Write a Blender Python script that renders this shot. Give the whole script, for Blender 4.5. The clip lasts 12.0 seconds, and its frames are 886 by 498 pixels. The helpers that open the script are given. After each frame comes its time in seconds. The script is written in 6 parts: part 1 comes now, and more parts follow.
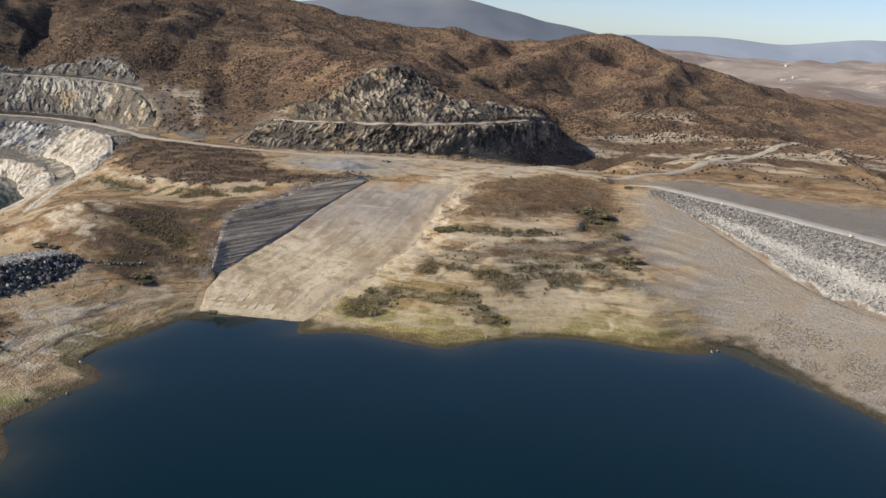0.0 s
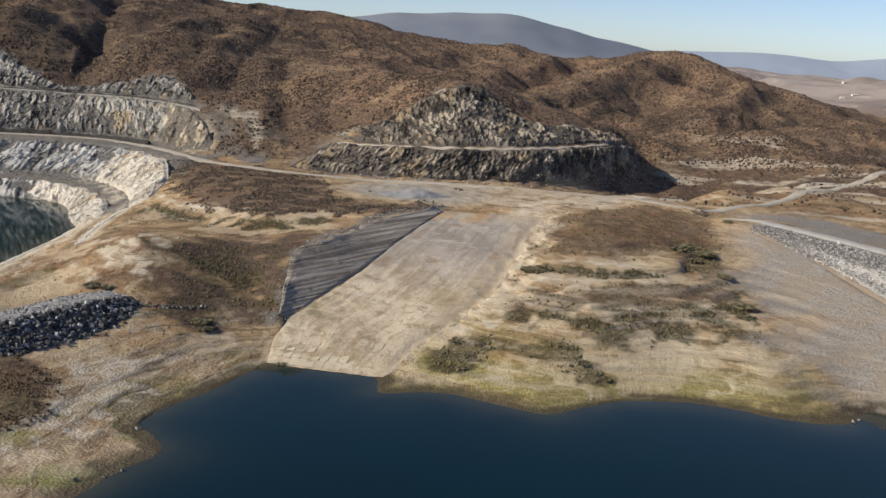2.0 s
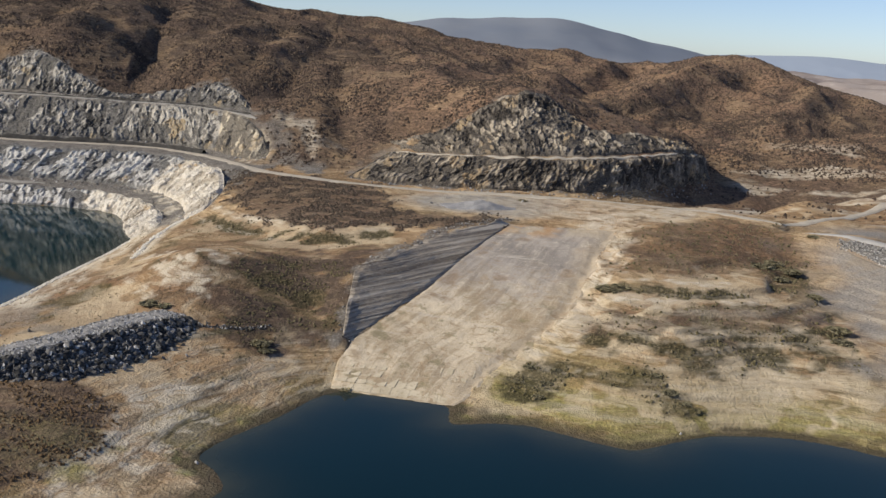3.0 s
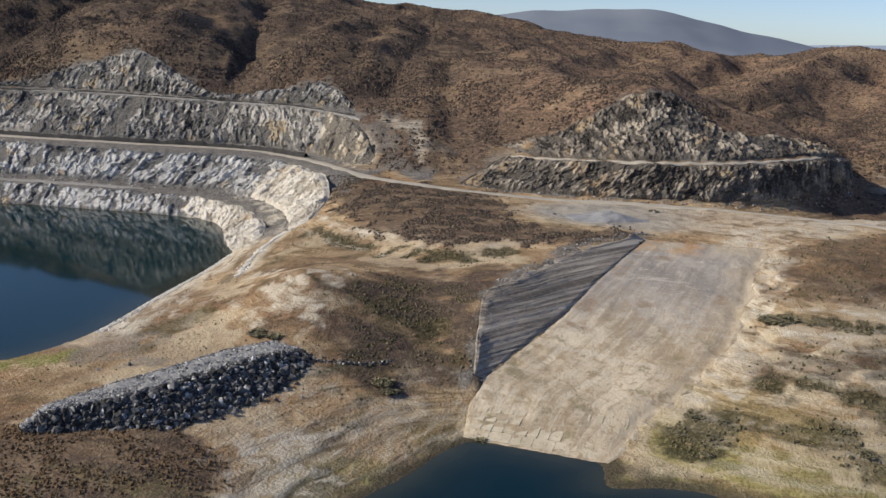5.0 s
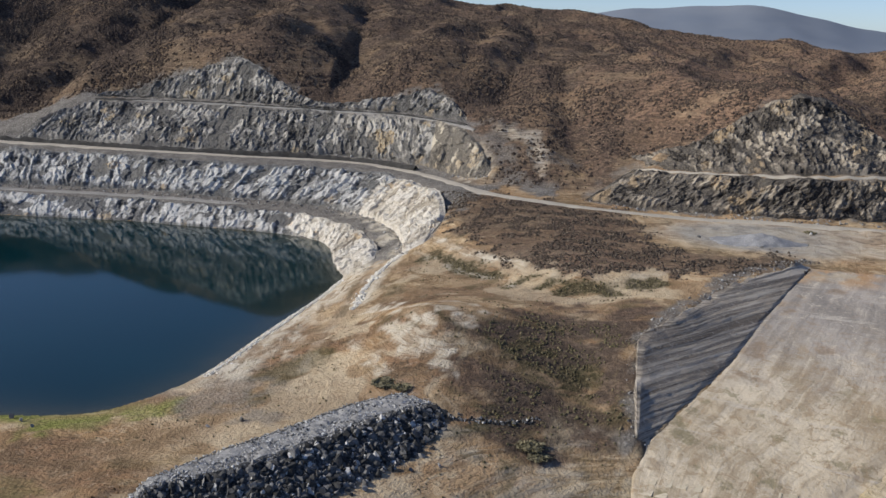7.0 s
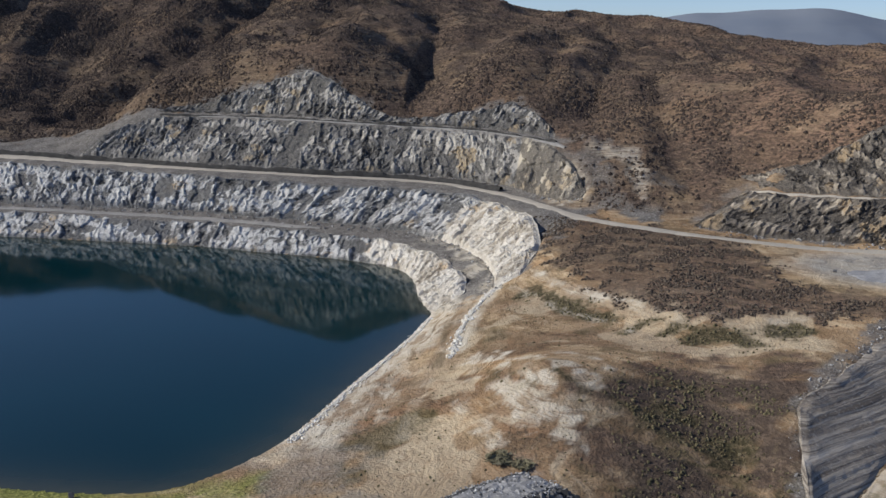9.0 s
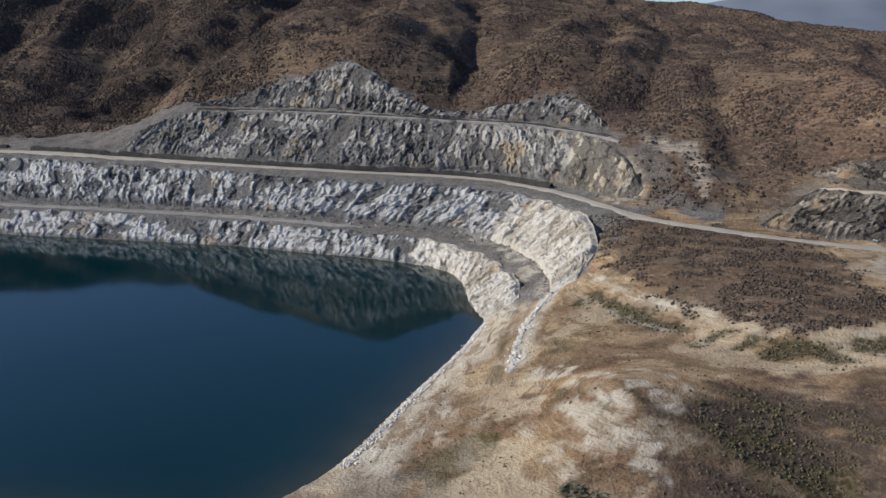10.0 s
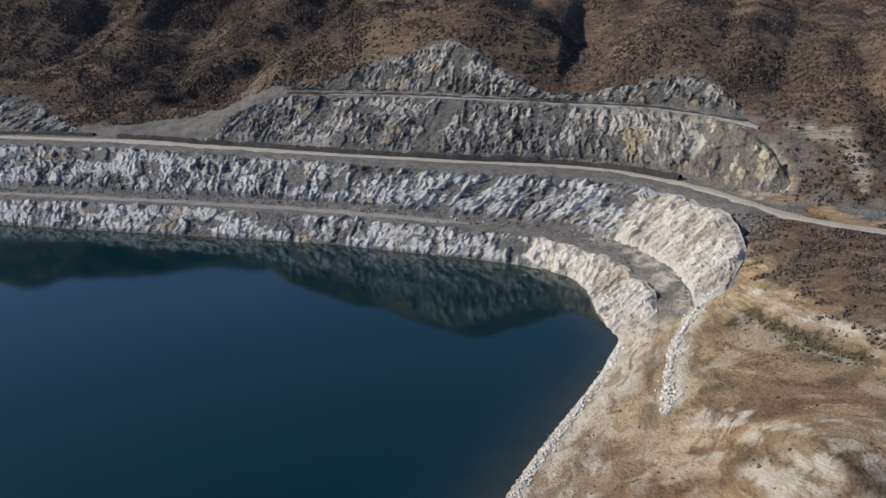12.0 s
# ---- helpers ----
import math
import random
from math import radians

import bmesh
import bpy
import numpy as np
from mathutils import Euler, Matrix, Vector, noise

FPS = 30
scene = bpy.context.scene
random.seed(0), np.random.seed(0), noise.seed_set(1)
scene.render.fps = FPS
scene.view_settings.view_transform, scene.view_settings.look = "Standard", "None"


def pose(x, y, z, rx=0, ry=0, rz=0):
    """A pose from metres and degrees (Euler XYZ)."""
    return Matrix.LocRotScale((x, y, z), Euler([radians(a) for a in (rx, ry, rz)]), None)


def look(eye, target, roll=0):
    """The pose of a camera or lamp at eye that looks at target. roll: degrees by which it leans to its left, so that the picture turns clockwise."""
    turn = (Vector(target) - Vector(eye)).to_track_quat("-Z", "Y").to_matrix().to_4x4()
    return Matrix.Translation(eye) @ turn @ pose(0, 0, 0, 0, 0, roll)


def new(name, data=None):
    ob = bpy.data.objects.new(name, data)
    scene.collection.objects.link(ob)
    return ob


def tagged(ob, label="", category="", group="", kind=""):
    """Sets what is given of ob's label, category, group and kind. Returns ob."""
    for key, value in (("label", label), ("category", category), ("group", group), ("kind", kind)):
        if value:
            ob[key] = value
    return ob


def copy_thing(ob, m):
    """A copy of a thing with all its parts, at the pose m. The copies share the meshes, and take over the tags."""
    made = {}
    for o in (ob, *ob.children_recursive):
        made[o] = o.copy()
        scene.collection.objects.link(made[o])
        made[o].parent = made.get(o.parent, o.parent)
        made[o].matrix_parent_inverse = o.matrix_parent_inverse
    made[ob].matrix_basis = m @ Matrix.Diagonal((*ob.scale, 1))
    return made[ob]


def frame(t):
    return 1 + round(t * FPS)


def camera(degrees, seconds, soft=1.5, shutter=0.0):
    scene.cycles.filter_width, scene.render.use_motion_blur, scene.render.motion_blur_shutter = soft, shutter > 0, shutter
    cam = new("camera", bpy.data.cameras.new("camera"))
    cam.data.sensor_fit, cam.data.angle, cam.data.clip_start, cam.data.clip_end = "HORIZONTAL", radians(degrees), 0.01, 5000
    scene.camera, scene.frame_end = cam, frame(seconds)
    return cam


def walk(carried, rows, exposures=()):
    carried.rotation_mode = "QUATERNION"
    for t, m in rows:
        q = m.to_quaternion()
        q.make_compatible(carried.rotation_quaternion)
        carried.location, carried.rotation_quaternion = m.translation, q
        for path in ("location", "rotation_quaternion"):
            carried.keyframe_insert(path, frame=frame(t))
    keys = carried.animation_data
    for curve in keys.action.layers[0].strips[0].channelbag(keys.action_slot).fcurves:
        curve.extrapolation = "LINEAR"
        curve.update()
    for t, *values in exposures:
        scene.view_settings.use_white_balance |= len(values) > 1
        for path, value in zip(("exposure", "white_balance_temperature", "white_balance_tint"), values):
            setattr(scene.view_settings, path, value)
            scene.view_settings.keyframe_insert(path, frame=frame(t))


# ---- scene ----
cam = camera(50.42, 12.0)
PATH = [  # seconds, eye, target, roll
    (0, (0.00, 0.00, 80.00), (-0.00, 97.42, 57.42), 3.49),
    (0.5, (-3.29, 7.69, 80.16), (-5.80, 105.05, 57.49), 3.18),
    (1, (-6.74, 15.34, 80.32), (-9.99, 112.85, 58.37), 3.45),
    (1.5, (-10.41, 22.80, 80.28), (-13.79, 120.36, 58.56), 3.67),
    (2, (-14.33, 30.19, 80.29), (-18.82, 127.79, 58.97), 3.56),
    (2.5, (-18.21, 37.64, 80.23), (-25.02, 135.20, 59.36), 3.32),
    (3, (-22.35, 44.82, 80.06), (-31.62, 142.13, 58.97), 3.26),
    (5, (-39.56, 72.63, 80.28), (-57.35, 168.50, 58.08), 2.66),
    (5.5, (-43.69, 79.00, 80.29), (-63.73, 174.29, 57.51), 2.03),
    (6, (-48.65, 85.51, 80.47), (-71.01, 180.31, 57.83), 2.01),
    (6.5, (-53.37, 92.10, 80.72), (-78.38, 186.29, 58.32), 1.92),
    (7, (-58.27, 98.53, 80.84), (-84.88, 192.27, 58.35), 1.76),
    (9, (-78.47, 122.88, 81.48), (-110.52, 215.04, 59.56), 1.14),
    (9.5, (-83.68, 128.61, 81.79), (-117.76, 219.82, 59.00), 0.85),
    (10, (-88.66, 134.50, 81.90), (-123.74, 225.25, 58.81), 0.65),
    (10.5, (-94.05, 140.56, 81.97), (-128.94, 231.18, 58.07), 0.51),
    (11, (-99.55, 146.37, 82.02), (-135.68, 236.08, 56.61), 0.23),
    (11.5, (-105.18, 152.44, 82.39), (-145.53, 240.16, 56.37), -0.59),
    (12, (-110.32, 158.34, 82.55), (-152.73, 245.16, 56.80), -0.45),
]
EXPOSURE = [(0, 0.02, 6980, 10), (3, 0.0, 6900, 10), (6, -0.06, 6480, 10), (9, -0.18, 6180, 10), (12, -0.2, 6230, 10)]  # seconds, stops, kelvin, tint
walk(cam, [(t, look(eye, target, roll)) for t, eye, target, roll in PATH], EXPOSURE)

# ==== light ====
SUN_FROM = Vector((-0.82, -0.29, 0.52)).normalized()
world = bpy.data.worlds.new("sky")
scene.world = world
world.use_nodes = True
wn, wl = world.node_tree.nodes, world.node_tree.links
sky = wn.new("ShaderNodeTexSky")
sky.sky_type, sky.sun_disc = "NISHITA", False
sky.sun_elevation = math.asin(SUN_FROM.z)
sky.sun_rotation = math.atan2(SUN_FROM.x, SUN_FROM.y)
sky.altitude, sky.air_density, sky.dust_density, sky.ozone_density = 100, 0.65, 0.4, 1.6
tint = wn.new("ShaderNodeMix")
tint.data_type, tint.blend_type = "RGBA", "MULTIPLY"
tint.inputs[0].default_value = 1.0
tint.inputs[7].default_value = (0.955, 0.99, 1.12, 1)
wl.new(sky.outputs[0], tint.inputs[6])
wl.new(tint.outputs[2], wn["Background"].inputs[0])
wn["Background"].inputs[1].default_value = 0.118
sun = new("sun", bpy.data.lights.new("sun", "SUN"))
sun.data.energy, sun.data.angle, sun.data.color = 4.7, radians(0.6), (1.0, 0.925, 0.79)
sun.matrix_world = look(SUN_FROM * 100, (0, 0, 0))


# ==== materials ====
class Nodes:
    """A small builder for node materials."""

    def __init__(self, name):
        self.mat = bpy.data.materials.new(name)
        self.mat.use_nodes = True
        self.t = self.mat.node_tree
        self.bsdf = self.t.nodes["Principled BSDF"]
        self.pos = self.t.nodes.new("ShaderNodeNewGeometry").outputs["Position"]

    def put(self, socket, value):
        if hasattr(value, "links"):
            self.t.links.new(value, socket)
        elif hasattr(value, "__len__") and len(value) == 3 and socket.type == "RGBA":
            socket.default_value = (*value, 1)
        else:
            socket.default_value = value

    def attr(self, name, vector=False):
        n = self.t.nodes.new("ShaderNodeAttribute")
        n.attribute_name = name
        return n.outputs["Vector"] if vector else n.outputs["Fac"]

    def scaled(self, vec, scale):
        n = self.t.nodes.new("ShaderNodeVectorMath")
        n.operation = "MULTIPLY"
        self.put(n.inputs[0], vec)
        n.inputs[1].default_value = scale
        return n.outputs[0]

    def noise(self, scale, detail=4, rough=0.55, vec=None, distort=0.0):
        n = self.t.nodes.new("ShaderNodeTexNoise")
        n.inputs["Scale"].default_value, n.inputs["Detail"].default_value = scale, detail
        n.inputs["Roughness"].default_value, n.inputs["Distortion"].default_value = rough, distort
        self.put(n.inputs["Vector"], vec or self.pos)
        return n.outputs["Fac"]

    def cells(self, scale, vec=None, feature="F1", out="Color"):
        n = self.t.nodes.new("ShaderNodeTexVoronoi")
        n.feature = feature
        n.inputs["Scale"].default_value = scale
        self.put(n.inputs["Vector"], vec or self.pos)
        return n.outputs[out]

    def ramp(self, fac, low, high, a=0.0, b=1.0):
        n = self.t.nodes.new("ShaderNodeMapRange")
        n.interpolation_type = "SMOOTHSTEP"
        self.put(n.inputs["Value"], fac)
        for k, v in (("From Min", low), ("From Max", high), ("To Min", a), ("To Max", b)):
            n.inputs[k].default_value = v
        return n.outputs[0]

    def math(self, op, a, b):
        n = self.t.nodes.new("ShaderNodeMath")
        n.operation = op
        self.put(n.inputs[0], a), self.put(n.inputs[1], b)
        return n.outputs[0]

    def mix(self, fac, a, b, kind="MIX"):
        n = self.t.nodes.new("ShaderNodeMix")
        n.data_type, n.blend_type = "RGBA", kind
        self.put(n.inputs[0], fac), self.put(n.inputs[6], a), self.put(n.inputs[7], b)
        return n.outputs[2]

    def done(self, colour, rough=0.9, height=None, strength=0.5, distance=0.3, spec=0.2):
        self.put(self.bsdf.inputs["Base Color"], colour)
        self.put(self.bsdf.inputs["Roughness"], rough)
        self.bsdf.inputs["Specular IOR Level"].default_value = spec
        if height is not None:
            n = self.t.nodes.new("ShaderNodeBump")
            n.inputs["Strength"].default_value, n.inputs["Distance"].default_value = strength, distance
            self.put(n.inputs["Height"], height)
            self.t.links.new(n.outputs[0], self.bsdf.inputs["Normal"])
        return self.mat


def ground_material():
    m = Nodes("earth_and_scrub")
    fine, mid, wide = m.noise(1.6, 5), m.noise(0.22, 4), m.noise(0.03, 3)
    speck = m.noise(0.75, 3, 0.7)
    streak = m.noise(1.0, 5, 0.65, m.scaled(m.pos, (0.035, 0.035, 0.85)), 0.5)
    bands = m.noise(1.0, 3, 0.6, m.scaled(m.pos, (0.02, 0.02, 2.2)), 0.3)
    grit = m.noise(0.8, 4, 0.75)
    dirt = m.mix(m.ramp(streak, 0.40, 0.60), (0.261, 0.177, 0.1), (0.464, 0.338, 0.201))
    dirt = m.mix(m.ramp(bands, 0.54, 0.66, 0, 0.6), dirt, (0.626, 0.496, 0.323))
    dirt = m.mix(m.ramp(grit, 0.54, 0.68, 0, 0.55), dirt, (0.534, 0.414, 0.27))
    dirt = m.mix(m.ramp(grit, 0.46, 0.34, 0, 0.6), dirt, (0.162, 0.114, 0.0666))
    dirt = m.mix(m.ramp(mid, 0.52, 0.7, 0, 0.75), dirt, (0.232, 0.155, 0.0843))
    dirt = m.mix(m.ramp(wide, 0.45, 0.62, 0, 0.45), dirt, (0.394, 0.24, 0.122))
    rill = m.noise(1.0, 6, 0.7, m.scaled(m.pos, (0.11, 0.11, 1.25)), 0.9)
    patchy, crumb = m.noise(0.075, 5, 0.65, None, 0.8), m.noise(0.42, 5, 0.75, None, 0.8)
    dirt = m.mix(m.ramp(patchy, 0.54, 0.62, 0, 0.6), dirt, (0.191, 0.142, 0.0784))
    dirt = m.mix(m.ramp(patchy, 0.44, 0.38, 0, 0.55), dirt, (0.418, 0.262, 0.137))
    dirt = m.mix(m.ramp(crumb, 0.55, 0.64, 0, 0.5), dirt, (0.522, 0.403, 0.265))
    dirt = m.mix(m.ramp(crumb, 0.45, 0.37, 0, 0.55), dirt, (0.151, 0.107, 0.0627))
    dirt = m.mix(m.ramp(rill, 0.54, 0.61, 0, 0.75), dirt, (0.557, 0.431, 0.279))
    dirt = m.mix(m.ramp(rill, 0.45, 0.38, 0, 0.75), dirt, (0.145, 0.0981, 0.0568))
    rust = m.mix(m.ramp(mid, 0.4, 0.6), (0.24, 0.145, 0.085), (0.15, 0.098, 0.06))
    rust = m.mix(m.ramp(crumb, 0.56, 0.66, 0, 0.6), rust, (0.42, 0.33, 0.24))
    rust = m.mix(m.ramp(speck, 0.5, 0.62), rust, (0.085, 0.06, 0.042))
    colour = m.mix(m.math("MULTIPLY", m.attr("rust"), m.ramp(wide, 0.3, 0.7, 0.5, 1.0)), dirt, rust)
    ochre = m.mix(m.ramp(streak, 0.4, 0.6), (0.225, 0.15, 0.088), (0.37, 0.265, 0.165))
    colour = m.mix(m.math("MULTIPLY", m.attr("ochre"), m.ramp(grit, 0.3, 0.6, 0.4, 1.0)), colour, ochre)
    grass = m.mix(m.ramp(fine, 0.4, 0.7), (0.15, 0.16, 0.045), (0.33, 0.325, 0.10))
    colour = m.mix(m.math("MULTIPLY", m.attr("green"), m.ramp(streak, 0.36, 0.58, 0.45, 1.0)), colour, grass)
    fleck = m.noise(1.0, 5, 0.75, m.scaled(m.pos, (0.42, 0.42, 1.1)), 0.4)
    rung = m.t.nodes.new("ShaderNodeCombineXYZ")
    m.put(rung.inputs[0], m.math("MULTIPLY", m.attr("level"), 2.5))
    m.put(rung.inputs[1], m.math("MULTIPLY", m.noise(0.02, 2), 1.5))
    lines = m.noise(1.0, 4, 0.8, rung.outputs[0])
    broken = m.ramp(crumb, 0.34, 0.52, 0.4, 1.0)
    colour = m.mix(m.math("MULTIPLY", m.math("MULTIPLY", m.attr("strata"), broken), m.ramp(lines, 0.52, 0.565, 0, 0.85)), colour, (0.56, 0.465, 0.325))
    colour = m.mix(m.math("MULTIPLY", m.math("MULTIPLY", m.attr("strata"), broken), m.ramp(lines, 0.48, 0.43, 0, 0.9)), colour, (0.105, 0.086, 0.046))
    scrub = m.mix(m.ramp(mid, 0.3, 0.7), (0.052, 0.040, 0.034), (0.084, 0.062, 0.050))
    scrub = m.mix(m.ramp(fleck, 0.50, 0.60, 0, 0.8), scrub, (0.150, 0.112, 0.084))
    scrub = m.mix(m.ramp(speck, 0.57, 0.68, 0, 0.5), scrub, (0.19, 0.146, 0.11))
    scrub = m.mix(m.ramp(wide, 0.5, 0.68, 0, 0.35), scrub, (0.14, 0.092, 0.062))
    olive = m.mix(m.ramp(grit, 0.4, 0.62), (0.036, 0.034, 0.018), (0.088, 0.076, 0.043))
    colour = m.mix(m.math("MULTIPLY", m.attr("olive"), m.ramp(grit, 0.66, 0.5, 0.6, 1.0)), colour, olive)
    # dry mask: tan ground, plus painted relief tone and distance haze
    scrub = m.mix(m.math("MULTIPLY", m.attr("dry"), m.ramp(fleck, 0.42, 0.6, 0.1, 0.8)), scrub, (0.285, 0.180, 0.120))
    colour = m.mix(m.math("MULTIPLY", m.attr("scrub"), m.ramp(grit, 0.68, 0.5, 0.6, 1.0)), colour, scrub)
    colour = m.mix(m.math("MULTIPLY", m.attr("ledge_dark"), m.ramp(fine, 0.3, 0.6, 0.1, 0.55)), colour, (0.125, 0.10, 0.06))
    gravel = m.mix(m.ramp(fine, 0.3, 0.7), (0.19, 0.18, 0.168), (0.32, 0.30, 0.275))
    gravel = m.mix(m.ramp(patchy, 0.46, 0.58, 0, 0.6), gravel, (0.27, 0.225, 0.175))
    gravel = m.mix(m.ramp(streak, 0.56, 0.68, 0, 0.6), gravel, (0.40, 0.36, 0.30))
    colour = m.mix(m.attr("gravel"), colour, gravel)
    talus = m.mix(m.ramp(mid, 0.3, 0.7), (0.115, 0.105, 0.095), (0.20, 0.185, 0.165))
    talus = m.mix(m.ramp(fine, 0.5, 0.68), talus, (0.33, 0.31, 0.28))
    colour = m.mix(m.attr("talus"), colour, talus)
    # dark waterline rim: wet soil, with the undercut's shade put in as colour
    wet = m.mix(m.ramp(fine, 0.3, 0.7), (0.045, 0.038, 0.028), (0.10, 0.085, 0.06))
    pale = m.mix(m.ramp(mid, 0.3, 0.7), (0.50, 0.435, 0.33), (0.70, 0.64, 0.53))
    colour = m.mix(m.math("MULTIPLY", m.attr("pale"), m.ramp(rill, 0.40, 0.54, 0.25, 1.0)), colour, pale)
    colour = m.mix(m.attr("wet"), colour, wet)
    # distant plain in pale tones, haze painted into its colour
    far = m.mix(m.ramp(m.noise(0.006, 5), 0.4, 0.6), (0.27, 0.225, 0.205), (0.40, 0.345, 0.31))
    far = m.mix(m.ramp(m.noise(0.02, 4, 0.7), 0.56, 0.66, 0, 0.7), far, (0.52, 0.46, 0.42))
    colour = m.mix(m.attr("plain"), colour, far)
    return m.done(colour, 0.95, m.math("ADD", m.math("ADD", fine, m.math("MULTIPLY", mid, 0.7)), m.math("MULTIPLY", rill, 1.2)), 0.8, 0.5, 0.1)


def rock_material(name, dark, grey, light, tan, share=0.5, tans=0.62, loose=0.0, corner=None):
    """Jointed, blasted rock. Every block has its own tone, paler the further it stands out; loose: how much broken
    scree lies between and at its top and foot.
    """
    m = Nodes(name)
    run = m.attr("run", True)
    tone, rise, bare, chip = m.attr("tone"), m.attr("rise"), m.attr("bare"), m.attr("chip")
    slab = m.noise(1.0, 5, 0.65, m.scaled(run, (0.26, 0.09, 1)), 1.1)
    joint = m.noise(1.0, 4, 0.7, m.scaled(run, (0.9, 0.28, 1)), 0.6)
    fine, grit, wide = m.noise(1.3, 5, 0.75), m.noise(3.2, 3, 0.7), m.noise(0.055, 4, 0.6)
    rubble_dark, rubble_grey, rubble_light = tuple(v * 1.25 for v in dark), tuple(0.82 * v for v in grey), light
    if corner:
        turn = m.ramp(m.math("ADD", m.attr("cream"), m.math("MULTIPLY", m.math("SUBTRACT", m.noise(0.12, 5, 0.65), 0.5), 1.6)), 0.42, 0.6)
        dark, grey, light, tan = (m.mix(turn, a, b) for a, b in zip((dark, grey, light, tan), corner))
        rubble_dark, rubble_grey = (m.mix(turn, a, b) for a, b in zip((rubble_dark, rubble_grey), corner[1:3]))
    mixed = m.math("ADD", m.math("MULTIPLY", tone, 0.38), m.math("ADD", m.math("MULTIPLY", slab, 0.42), m.math("MULTIPLY", m.math("ADD", chip, wide), 0.10)))
    mixed = m.math("ADD", mixed, m.math("MULTIPLY", m.math("SUBTRACT", wide, 0.5), 0.5))
    colour = m.mix(m.ramp(mixed, share - 0.14, share), dark, grey)
    colour = m.mix(m.ramp(mixed, share, share + 0.12), colour, light)
    colour = m.mix(m.math("MULTIPLY", m.ramp(m.noise(0.08, 4, 0.6), tans, tans + 0.06), m.ramp(joint, 0.3, 0.55)), colour, tan)
    colour = m.mix(m.ramp(joint, 0.42, 0.32, 0.0, 0.8), colour, dark)
    colour = m.mix(m.ramp(fine, 0.53, 0.68, 0.0, 0.5), colour, light)
    colour = m.mix(m.ramp(fine, 0.43, 0.3, 0.0, 0.7), colour, dark)
    if loose:
        scree = m.mix(m.ramp(fine, 0.35, 0.65), rubble_dark, rubble_grey)
        scree = m.mix(m.ramp(grit, 0.56, 0.68, 0, 0.7), scree, rubble_light)
        edge = m.math("ADD", m.math("ABSOLUTE", m.math("SUBTRACT", rise, 0.5), 0.0), m.math("MULTIPLY", m.math("SUBTRACT", slab, 0.5), 0.5))
        bury = m.math("MAXIMUM", m.ramp(edge, 0.34, 0.46, 0.0, loose), m.ramp(m.math("ADD", bare, m.math("MULTIPLY", m.math("SUBTRACT", fine, 0.5), 0.9)), 0.55, 0.2, 0.0, 0.92))
        colour = m.mix(bury, colour, scree)
    return m.done(colour, 0.85, m.math("ADD", m.math("MULTIPLY", joint, 1.3), m.math("ADD", fine, m.math("MULTIPLY", grit, 0.5))), 0.85, 0.55, 0.2)


def shale_material():
    m = Nodes("shale")
    run = m.attr("run", True)
    beds = m.noise(1.0, 4, 0.8, m.scaled(run, (2.4, 0.02, 1)), 0.1)
    thick = m.noise(1.0, 3, 0.65, m.scaled(run, (0.62, 0.012, 1)), 0.1)
    worn, fine = m.noise(0.2, 4, 0.65), m.noise(1.5, 5, 0.7)
    colour = m.mix(m.ramp(beds, 0.40, 0.60), (0.18, 0.155, 0.13), (0.39, 0.345, 0.285))
    colour = m.mix(m.ramp(thick, 0.53, 0.60, 0, 0.75), colour, (0.54, 0.48, 0.40))
    colour = m.mix(m.ramp(thick, 0.46, 0.40, 0, 0.75), colour, (0.115, 0.095, 0.078))
    colour = m.mix(m.ramp(worn, 0.5, 0.66, 0, 0.5), colour, (0.34, 0.285, 0.225))
    colour = m.mix(m.ramp(fine, 0.52, 0.68, 0, 0.5), colour, (0.54, 0.49, 0.42))
    return m.done(colour, 0.95, m.math("ADD", m.math("MULTIPLY", beds, 1.4), m.math("MULTIPLY", fine, 0.7)), 0.7, 0.35, 0.1)


def plain_material(name, a, b, scale=0.5, rough=0.9, bump=0.5, c=None):
    m = Nodes(name)
    n, f = m.noise(scale, 4), m.noise(scale * 7, 5, 0.65)
    colour = m.mix(m.ramp(n, 0.3, 0.7), a, b)
    if c:
        colour = m.mix(m.ramp(f, 0.5, 0.68), colour, c)
    return m.done(colour, rough, f, bump, 0.25)


def water_material(name, deep, bed):
    m = Nodes(name)
    ripple = m.noise(0.7, 3, 0.6, m.scaled(m.pos, (1.0, 0.45, 1.0)))
    colour = m.mix(m.ramp(m.noise(0.012, 2), 0.3, 0.7), deep, tuple(v * 1.3 for v in deep))
    colour = m.mix(m.math("MULTIPLY", m.attr("shallow"), m.ramp(m.noise(0.08, 3), 0.2, 0.7, 0.5, 1.0)), colour, bed)
    m.bsdf.inputs["IOR"].default_value = 1.33
    return m.done(colour, 0.05, ripple, 0.035, 0.06, 0.42)


MAT_GROUND = ground_material()
CREAM = ((0.26, 0.22, 0.17), (0.52, 0.46, 0.37), (0.76, 0.71, 0.62), (0.60, 0.45, 0.28))
MAT_ROCK_PIT = rock_material("blue_grey_rock", (0.07, 0.068, 0.064), (0.225, 0.218, 0.205), (0.62, 0.605, 0.57), (0.46, 0.36, 0.24), 0.43, 0.60, 0.8, CREAM)
MAT_ROCK_UP = rock_material("dark_grey_rock", (0.065, 0.061, 0.056), (0.205, 0.195, 0.178), (0.52, 0.485, 0.425), (0.42, 0.33, 0.21), 0.48, 0.58, 0.5)
MAT_ROCK_TAN = rock_material("tan_rock", (0.09, 0.08, 0.068), (0.235, 0.21, 0.175), (0.56, 0.50, 0.39), (0.47, 0.385, 0.27), 0.52, 0.56, 0.3)
